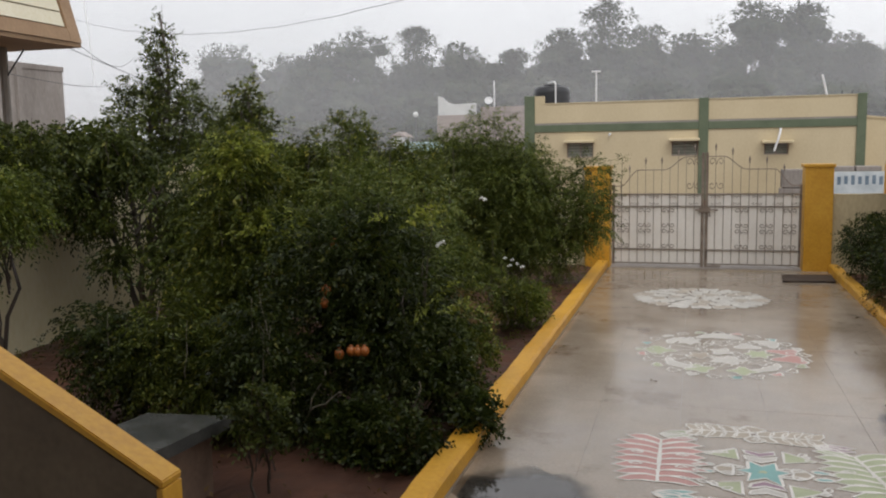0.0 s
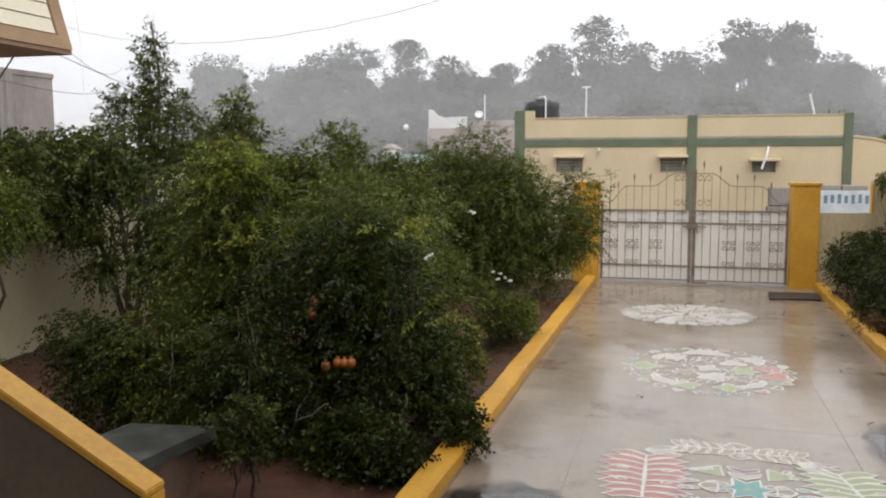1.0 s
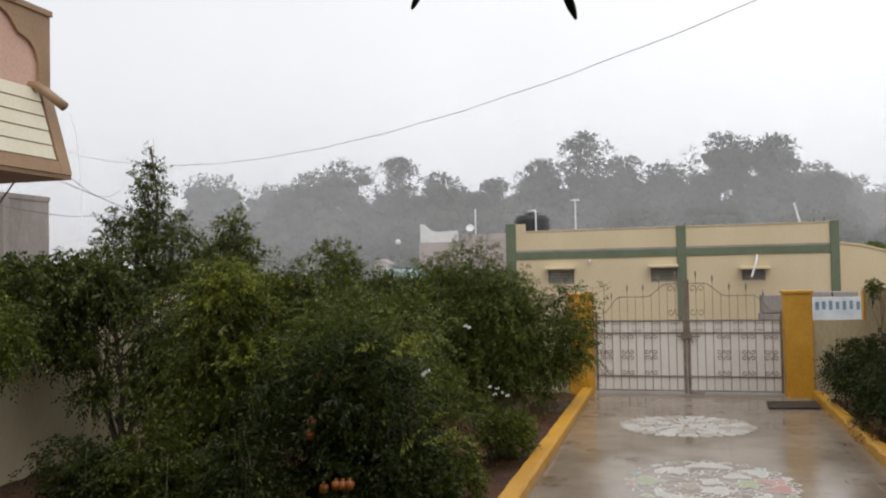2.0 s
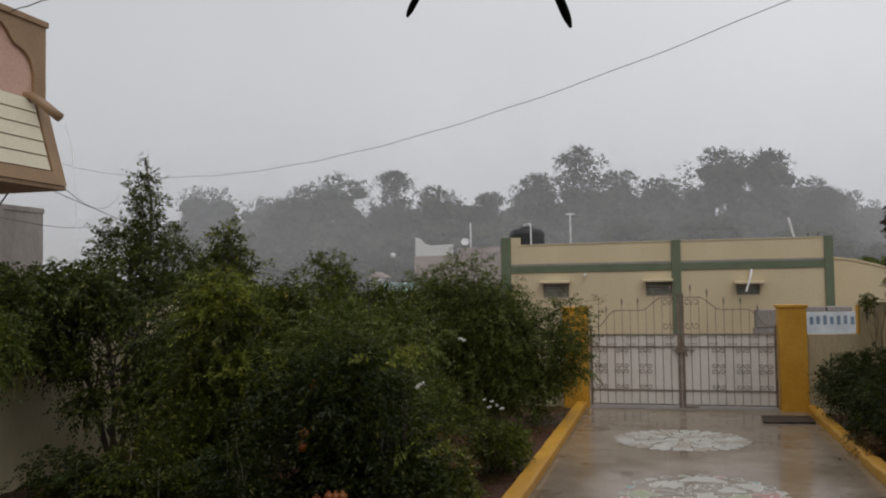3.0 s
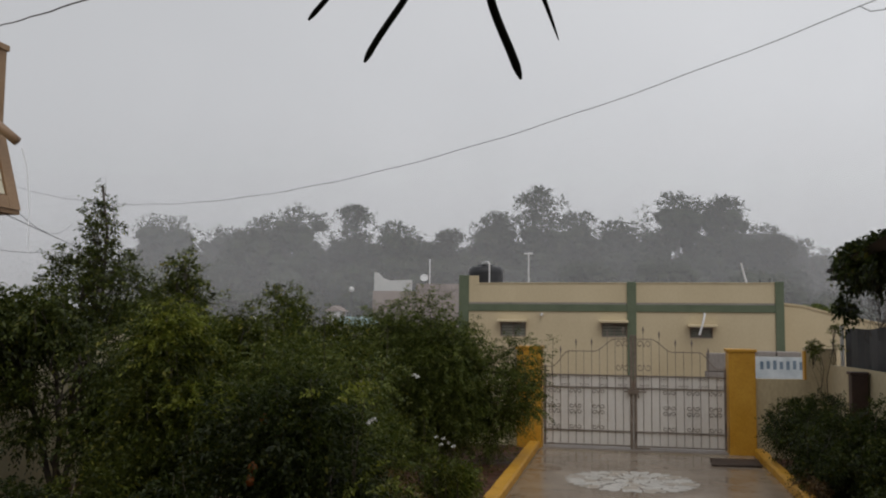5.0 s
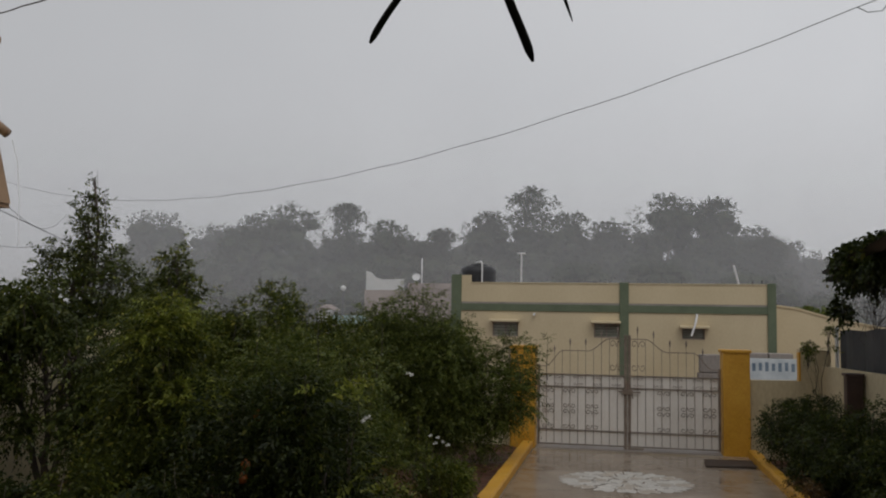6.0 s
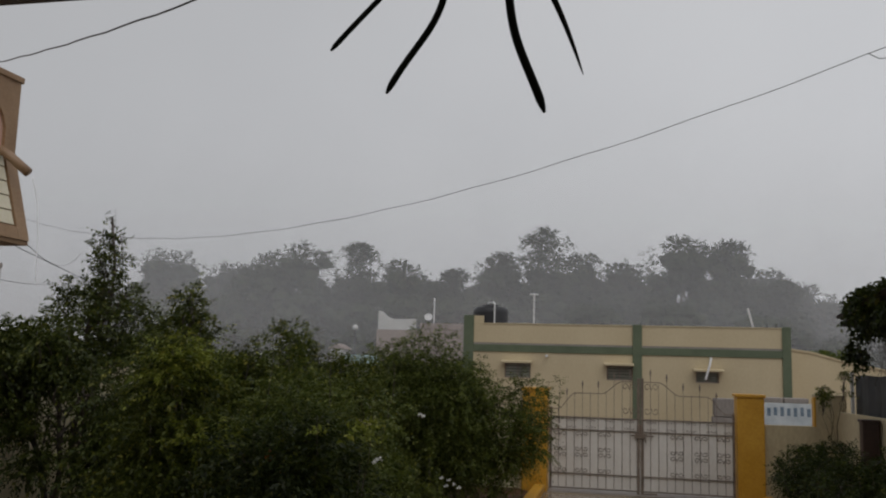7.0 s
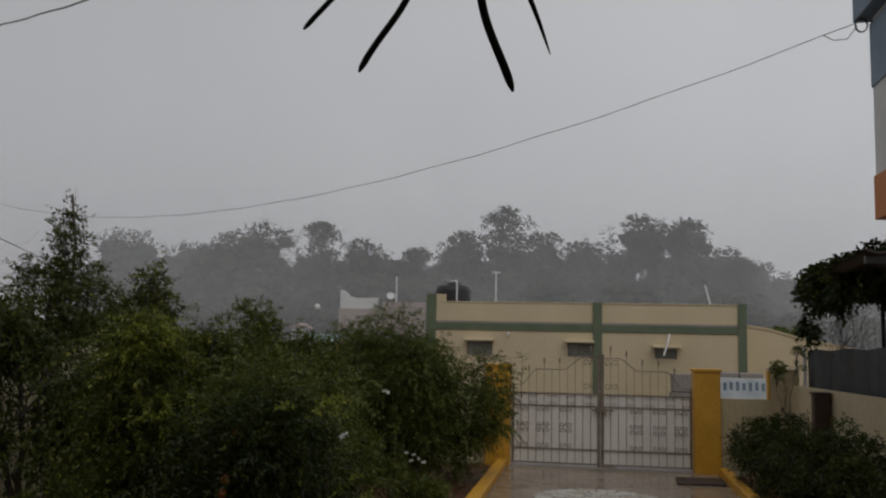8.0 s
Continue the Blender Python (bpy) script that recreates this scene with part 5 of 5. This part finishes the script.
# fruiting bush
pom = plant("fruiting_bush", "dense dark bush bearing orange fruits", "shrub", (-2.55, 5.85, 0), [(-2.9, 5.8, 1.2), (-2.3, 5.85, 1.3), (-2.6, 5.8, 1.5)],
      heap(18, (-2.55, 5.9, 0.95), (0.72, 0.55, 0.72), 30, 0.30), 1350, "leaf_dark", 0.28, 13, 0.055, 0.16, 0.3, 0.25, 31,
      [((-2.9, 5.7, 1.5), 0.25), ((-2.4, 5.7, 1.5), 0.25), ((-2.1, 5.8, 1.3), 0.3)])
new_shoots(pom, 93, heap(93, (-2.5, 5.75, 1.55), (0.6, 0.3, 0.14), 7, 0.12) + heap(94, (-2.0, 5.8, 1.05), (0.14, 0.2, 0.3), 4, 0.1), 20)
for a, b in (((-2.95, 5.2, 0.02), (-2.62, 5.12, 0.62)), ((-2.78, 5.16, 0.30), (-2.50, 5.12, 0.48)), ((-3.05, 5.1, 0.02), (-3.12, 5.05, 0.5)), ((-2.1, 5.3, 0.02), (-1.98, 5.25, 0.55))):
    smooth(part("stem", stem_bm(R(6), a, b, 0.008, 0.004), M["pale_bark"], pom, "pale bare stem"))
for x, y, z in ((-2.73, 5.25, 1.05), (-2.71, 5.25, 1.14), (-2.56, 5.1, 0.72), (-2.47, 5.1, 0.745), (-2.42, 5.1, 0.745), (-2.37, 5.1, 0.75), (-2.62, 5.5, 1.35), (-2.74, 5.5, 1.45)):
    fb = lathe((x, y + 0.13, z), [(0.008, -0.036), (0.026, -0.028), (0.036, 0.0), (0.028, 0.025), (0.010, 0.034), (0.014, 0.044), (0.003, 0.045)], 10)
    smooth(part("fruit", fb, M["fruit"], pom, "orange round fruit"))


def bloom(at, size, parent):
    rng = R(int(abs(at[0]) * 997 + abs(at[1]) * 131))
    q = []
    for i in range(14):
        d = unit(np.array([rng.normal(), rng.normal() - 0.5, abs(rng.normal())]))
        w = unit(np.cross(d, rng.normal(size=3)))
        b = np.array(at) + d * 0.004
        q.append([b, b + d * size * 0.6 + w * size * 0.35, b + d * size, b + d * size * 0.6 - w * size * 0.35])
    link("flower", quads("flower", np.array(q)), M["petal_white"], parent, "small white flower head")


# low bushes near the stair
for i, (x, y, rx, rz, key, cnt) in enumerate(((-4.5, 5.5, 0.5, 0.33, "leaf_dark", 480), (-3.75, 5.35, 0.45, 0.42, "leaf_mid", 560), (-3.1, 5.3, 0.32, 0.42, "leaf_dark", 420))):
    plant("low_bush", ("low dark bush near the stone slab", "low green bush with pale new shoots near the slab")[key == "leaf_mid"], "shrub", (x, y, 0), [(x - 0.15, y, 0.5), (x + 0.15, y, 0.5)],
          heap(40 + i, (x, y, 0.52), (rx, 0.35, rz), 13, 0.24), int(cnt * 0.8), key, 0.3, 15, 0.052, 0.16, 0.4, 0.3, 40 + i, [((x, y - 0.2, 0.75), 0.18)], bark="pale_bark", group="low bushes of the bed")
plant("low_bush", "small loose bush with forked stems by the slab", "shrub", (-2.80, 4.35, 0), [(-2.84, 4.35, 0.45), (-2.66, 4.33, 0.5)],
      heap(98, (-2.72, 4.35, 0.52), (0.14, 0.14, 0.16), 9, 0.09), 55, "leaf_deep", 0.16, 9, 0.05, 0.18, 0.3, 0.5, 98, [((-2.74, 4.33, 0.55), 0.24), ((-2.62, 4.33, 0.5), 0.2)], thick=0.012, group="low bushes of the bed")
# small bushes by the kerb
for i, (x, y, rx, rz, key, cnt) in enumerate(((-2.3, 5.1, 0.38, 0.2, "leaf_dark", 400), (-2.05, 6.1, 0.28, 0.36, "leaf_dark", 420), (-1.72, 5.7, 0.15, 0.15, "leaf_dark", 150), (-2.25, 7.0, 0.3, 0.33, "leaf_mid", 330), (-2.7, 7.2, 0.4, 0.45, "leaf_mid", 420))):
    plant("low_bush", "low dense bush leaning against the yellow kerb" if x > -2 else "low dense bush on the wet soil", "shrub", (min(x, -1.9), y, 0), [(x, y, 0.3)],
          heap(50 + i, (x, y, rz + 0.02), (rx, 0.3, rz), 11, 0.6 * min(rx, 0.27)), cnt, key, 0.15, 7, 0.05, 0.24, 0.2, 0.3, 50 + i, thick=0.014, group="low bushes of the bed")
tuft = plant("low_bush", "small bright green bush on the wet soil", "shrub", (-2.07, 9.5, 0), [(-2.07, 9.5, 0.35)],
      heap(60, (-2.1, 9.5, 0.26), (0.22, 0.24, 0.18), 9, 0.14), 260, "leaf_light", 0.2, 9, 0.07, 0.12, 0.2, 0.5, 60, thick=0.012)
fl = plant("flower_clump", "thin flowering stalks with small white heads", "flower", (-2.28, 9.0, 0), [(-2.3, 9.0, 0.9), (-2.15, 9.0, 0.7)],
      heap(61, (-2.25, 9.0, 0.5), (0.28, 0.25, 0.3), 8, 0.12), 150, "leaf_mid", 0.14, 6, 0.06, 0.14, 0.1, 0.7, 61, [((-2.31, 9.0, 0.75), 0.42), ((-2.2, 9.0, 0.65), 0.2)], thick=0.01)
for p in ((-2.02, 8.95, 0.86), (-2.08, 8.95, 0.90), (-2.12, 9.0, 0.83), (-1.98, 9.0, 0.82), (-2.16, 8.95, 0.92)):
    bloom(p, 0.028, fl)
plant("dry_bush", "low reddish half-dry bush on the soil", "shrub", (-2.6, 8.1, 0), [(-2.6, 8.1, 0.4)], heap(62, (-2.6, 8.1, 0.33), (0.42, 0.3, 0.25), 9, 0.16), 240, "leaf_dry", 0.18, 7, 0.05, 0.15, 0.2, 0.4, 62, thick=0.012)
wf = plant("flower_clump", "loose stems with white flower heads among shrubs", "flower", (-3.0, 9.6, 0), [(-3.0, 9.5, 1.3)],
      heap(63, (-3.0, 9.5, 0.9), (0.35, 0.3, 0.45), 9, 0.16), 260, "leaf_mid", 0.16, 7, 0.06, 0.16, 0.2, 0.5, 63, thick=0.012)
for p in ((-2.45, 7.4, 1.24), (-2.42, 7.4, 1.26), (-2.47, 7.4, 1.22), (-2.72, 10.2, 1.5), (-2.68, 10.2, 1.48), (-5.05, 10.55, 2.2), (-5.0, 10.55, 2.18), (-5.1, 10.55, 2.16)):
    bloom(p, 0.034, wf)

# narrow bed on the other side of the drive
for i, (x, y, rx, ry, top, cnt) in enumerate(((2.5, 13.2, 0.52, 0.8, 1.12, 800), (2.55, 11.6, 0.56, 0.8, 1.22, 950), (2.75, 10.2, 0.5, 0.7, 1.25, 850), (2.7, 8.8, 0.45, 0.6, 1.0, 500))):
    plant("garden_shrub", "dark green shrub in the narrow bed by the wall", "shrub", (x, y, 0), [(x - 0.15, y, top * 0.7), (x + 0.15, y + 0.1, top * 0.7)],
          heap(70 + i, (x, y, top * 0.5), (rx, ry, top * 0.5), 18, 0.24), cnt, "leaf_dark", 0.2, 9, 0.055, 0.16, 0.25, 0.3, 70 + i, [((x, y - 0.3, top * 0.8), 0.3)], group="shrubs of the narrow bed")
plant("low_bush", "sparse brownish sprigs trailing over the chipped kerb", "shrub", (2.24, 11.2, 0), [(2.12, 11.2, 0.16)],
      heap(104, (2.08, 11.2, 0.17), (0.14, 0.6, 0.08), 10, 0.08), 70, "leaf_dry", 0.16, 8, 0.05, 0.16, 0.3, 0.2, 104, thick=0.008, group="low bushes of the bed")
plant("wall_plant", "thin-leaved plant standing by the stepped wall", "plant", (3.12, 14.8, 0), [(2.98, 14.8, 1.75), (3.22, 14.85, 2.1)],
      heap(75, (2.93, 14.8, 1.78), (0.12, 0.08, 0.10), 4, 0.07) + heap(76, (3.24, 14.85, 2.05), (0.06, 0.06, 0.22), 4, 0.06), 34, "leaf_mid", 0.12, 7, 0.055, 0.2, 0.3, 0.3, 75, thick=0.010)
plant("creeper", "dark creeper sprawling over the tin shed roof", "creeper", (3.75, 14.3, 0), [(3.72, 14.0, 3.1)],
      heap(77, (4.1, 13.0, 3.26), (0.66, 0.8, 0.26), 20, 0.24) + heap(78, (3.5, 13.9, 2.98), (0.16, 0.25, 0.3), 8, 0.15) + heap(79, (3.3, 14.3, 2.35), (0.06, 0.1, 0.5), 7, 0.08) + heap(80, (4.6, 12.6, 3.5), (0.7, 0.8, 0.22), 12, 0.25)
      + heap(105, (3.32, 12.6, 3.2), (0.22, 1.3, 0.16), 18, 0.2),
      1700, "leaf_dark", 0.2, 7, 0.09, 0.26, 0.5, 0.2, 77, [((3.75, 13.2, 3.4), 0.2), ((4.0, 12.9, 3.5), 0.25)], thick=0.011)
plant("garden_shrub", "shrub growing behind the tarpaulin fence", "shrub", (4.6, 12.6, 0), [(4.6, 12.6, 1.8)], heap(81, (4.5, 12.6, 2.0), (0.7, 0.9, 0.5), 14, 0.25), 600, "leaf_dark", 0.2, 7, 0.08, 0.2, 0.3, 0.3, 81)


# ---- far trees ----
def far_tree(x, y, top, half, seed, label, count=900, lean=0.0, key="leaf_far", fill=0.93):
    rng = R(seed)
    ob = thing("far_tree", (x, y, -0.06), label, "tree", "far tree line")
    smooth(part("trunk", stem_bm(rng, (x, y, -0.2), (x + lean, y, top * 0.62), 0.2, 0.08, None, 0.03), M["bark"], ob))
    balls = []
    for _ in range(110):
        a, f = rng.uniform(0, 2 * math.pi), rng.uniform(0.0, 1.0) ** 0.5
        h = rng.uniform(0.03, 0.97)
        wide = half * math.sqrt(max(0.06, 1 - max(0, (h - 0.5) / 0.5) ** 2)) * (0.86 + 0.22 * math.sin(3 * a + seed) * math.sin(7 * h + seed))
        r = rng.uniform(0.16, 0.30) * half
        balls.append((np.array([x + lean * h + math.cos(a) * f * (wide - 0.5 * r), y + 0.6 * math.sin(a) * f * wide, min(top * h, top - r * 0.8)]), np.array([r, r, 0.85 * r])))
    for _ in range(16):
        dx = rng.uniform(-0.85, 0.85)
        r = rng.uniform(0.06, 0.17) * half
        balls.append((np.array([x + lean + dx * half, y + rng.normal() * 0.3, top - r * 0.8 - dx * dx * half * rng.uniform(0.4, 1.1)]), np.array([r, r, 0.85 * r])))
    bm = bmesh.new()
    for c, r in balls[::4]:
        stem_bm(rng, (x + lean * 0.6, y, top * rng.uniform(0.25, 0.55)), c, 0.04, 0.015, bm, 0.06, 3, 4)
    tagged(part("branchwork", bm, M["bark"], ob), kind="stuff")
    bm = bmesh.new()
    for c, r in [b for b in balls[:110] if b[0][2] < fill * top]:
        lump = bmesh.ops.create_icosphere(bm, subdivisions=2, radius=1.0)["verts"]
        for v in lump:
            k = 0.80 + 0.3 * noise.noise(Vector(c) + 1.7 * v.co) + 0.26 * noise.noise(Vector(c) + 5.1 * v.co)
            v.co = Vector(c) + Vector((v.co.x * r[0], v.co.y * r[1], v.co.z * r[2])) * k
    tagged(part("leaf_mass", bm, M[key], ob, "dense inner foliage"), kind="stuff")
    link("crown", quads("crown", crown(rng, balls, count, 0.55, 6, 0.2, 0.42, 0.2, 0.35, 0.3)), M[key], ob)


FAR = ((-20.3, 85, 10.2, 2.8, 0), (-14.2, 85, 10.0, 2.8, 0), (-39, 86, 9.8, 4.4, 0), (-60, 98, 11.0, 5.0, 0),
       (-55, 95, 14.9, 6.2, 0), (-47, 96, 13.2, 5.4, 0), (-41.5, 95, 14.4, 4.6, 0), (-36, 80, 11.2, 4.4, 0), (-31.6, 81, 13.6, 3.9, -0.5), (-25.6, 80, 13.4, 2.9, -0.5), (-22.2, 79, 11.6, 3.8, 0.5), (-18.4, 82, 9.9, 3.2, 0),
       (-16.3, 80, 10.8, 2.2, 0), (-12.0, 80, 12.4, 3.6, 0.3), (-7.8, 79, 14.6, 3.0, 0), (-4.4, 81, 12.6, 3.4, 0), (-0.6, 80, 11.6, 3.4, 0), (4.4, 79, 13.7, 4.3, 0), (8.5, 80, 13.5, 3.5, 0), (12.2, 76, 9.6, 3.0, 0),
       (-52, 84, 8.5, 4.0, 0), (-28.5, 83, 9.8, 3.4, 0), (14.0, 95, 12.6, 4.0, 0), (18.0, 98, 11.5, 4.0, 0), (22.5, 100, 9.7, 4.0, 0), (27.5, 98, 8.7, 4.2, 0))
for i, (x, y, top, half, lean) in enumerate(FAR):
    far_tree(x, y, top, half, 100 + i, "tall grey-green tree standing far off in the rain", 2900, lean, "leaf_far", 0.74 if half < 3.05 else 0.87)
for i, (x, y, top, half) in enumerate(((-33, 68, 4.5, 3.6), (-27, 66, 5.0, 3.4), (-22.5, 70, 4.6, 3.0), (-38, 68, 4.4, 3.8), (-10, 72, 6.8, 3.8), (-3, 70, 7.0, 3.8), (3, 72, 7.4, 4.0), (10, 70, 6.2, 3.6), (15, 68, 4.4, 3.4), (20, 70, 4.6, 3.6), (-15.5, 73, 7.6, 3.6), (-20.5, 76, 7.8, 3.8), (-30, 76, 8.0, 4.2), (-37.5, 75, 7.6, 4.2), (-44, 74, 7.0, 4.4), (9.0, 43.5, 2.9, 1.6), (-26.0, 43, 3.4, 2.2), (-25, 77, 7.4, 3.6), (-12.5, 77, 8.2, 3.4), (-7.0, 76, 8.4, 3.4), (2.4, 77, 10.4, 2.6), (-0.8, 77, 8.6, 3.2), (7.0, 76, 8.0, 3.6), (12.5, 77, 7.2, 3.2))):
    far_tree(x, y, top, half, 150 + i, "low bushy tree in the misty middle distance", 1150, 0.0, "leaf_fine" if x in (-26.0, 9.0) else "leaf_far")
for i in range(9):
    far_tree(-75 + i * 5.5, 120 + (i % 3) * 5, 6.5 + (i * 7 % 4), 5.0, 180 + i, "low tree on the far skyline", 700, 0.0, "leaf_far")

# ---- haze: pale translucent sheets between the house across the road and the trees ----
def haze_sheets(rows):
    """Wavy sheets imitating rain haze, each (distance, half width), in one mesh."""
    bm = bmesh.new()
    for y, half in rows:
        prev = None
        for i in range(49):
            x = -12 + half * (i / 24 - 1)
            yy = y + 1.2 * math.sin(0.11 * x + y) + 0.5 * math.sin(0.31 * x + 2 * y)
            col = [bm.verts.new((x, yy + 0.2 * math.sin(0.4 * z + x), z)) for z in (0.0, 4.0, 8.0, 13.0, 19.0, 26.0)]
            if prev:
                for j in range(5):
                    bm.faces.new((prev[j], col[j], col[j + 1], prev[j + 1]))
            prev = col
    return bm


tagged(part("rain", haze_sheets(((46, 55), (54, 62), (63, 70), (70, 78), (87, 95), (91, 100))), M["rain"]), "wavy translucent sheets imitating rain haze beyond the house", "rain", kind="stuff")

# ---- litter and weeds on the beds ----
rng = R(700)
n = 900
at = np.stack([rng.uniform(-7.1, -1.85, n), rng.uniform(3.1, 14.9, n), rng.uniform(0.02, 0.06, n)], 1)
way = unit(np.stack([rng.normal(size=n), rng.normal(size=n), rng.uniform(-0.1, 0.25, n)], 1))
tagged(link("leaf_litter", quads("leaf_litter", twigs(rng, at, way, 0.08, 2, 0.06, 0.22, 0.1)), M["leaf_dry"]), "scattered brown fallen leaves on the wet soil", "leaves", kind="stuff")
n = 750
at = np.stack([rng.uniform(-7.1, -1.85, n), 15 - 9 * rng.uniform(0, 1, n) ** 0.8, np.full(n, 0.02)], 1)
way = unit(np.stack([0.5 * rng.normal(size=n), 0.5 * rng.normal(size=n), np.full(n, 1.0)], 1))
tagged(link("weeds", quads("weeds", twigs(rng, at, way, 0.16, 6, 0.06, 0.13, 0.2)), M["leaf_mid"]), "low green weeds sprouting from the wet soil", "weeds", kind="stuff")
for i, (x, y, a) in enumerate(((-0.95, 14.1, 0.4), (-0.75, 13.9, 2.0), (-1.1, 13.4, 1.1), (-0.55, 7.6, 0.2), (1.45, 9.0, 2.6), (1.3, 7.2, 1.0), (1.7, 11.0, 0.3))):
    rl = R(720 + i)
    fl_at, fl_way = np.array([[x, y, 0.006]]), unit(np.array([[math.cos(a), math.sin(a), 0.08]]))
    tagged(link("fallen_leaf", quads("fallen_leaf", twigs(rl, fl_at, fl_way, 0.05, 2, 0.06, 0.2, 0.05)), M["leaf_dry"]), "small brown fallen leaf on the drive", "leaf", "fallen leaves on the drive")

# ---- slabs of the drive, last ----
COLS = (-1.64, -0.895, -0.255, 0.400, 1.075, 1.70, 1.953)
ROWS = [2.62, 4.35, 6.9, 9.5, 12.2, 15.04]
shared = {}
for i in range(len(COLS) - 1):
    for j in range(len(ROWS) - 1):
        sx, sy = COLS[i + 1] - COLS[i] - 0.0016, ROWS[j + 1] - ROWS[j] - 0.0016
        key = (round(sx, 3), round(sy, 3))
        if key not in shared:
            b = block((-sx / 2, -sy / 2, -0.03), (sx / 2, sy / 2, 0.0), 0.0012)
            me = bpy.data.meshes.new("slab")
            b.to_mesh(me)
            b.free()
            me.materials.append(M["concrete"])
            shared[key] = me
        s = new("slab", shared[key])
        s.parent = drive
        s.location = ((COLS[i] + COLS[i + 1]) / 2, (ROWS[j] + ROWS[j + 1]) / 2, 0)
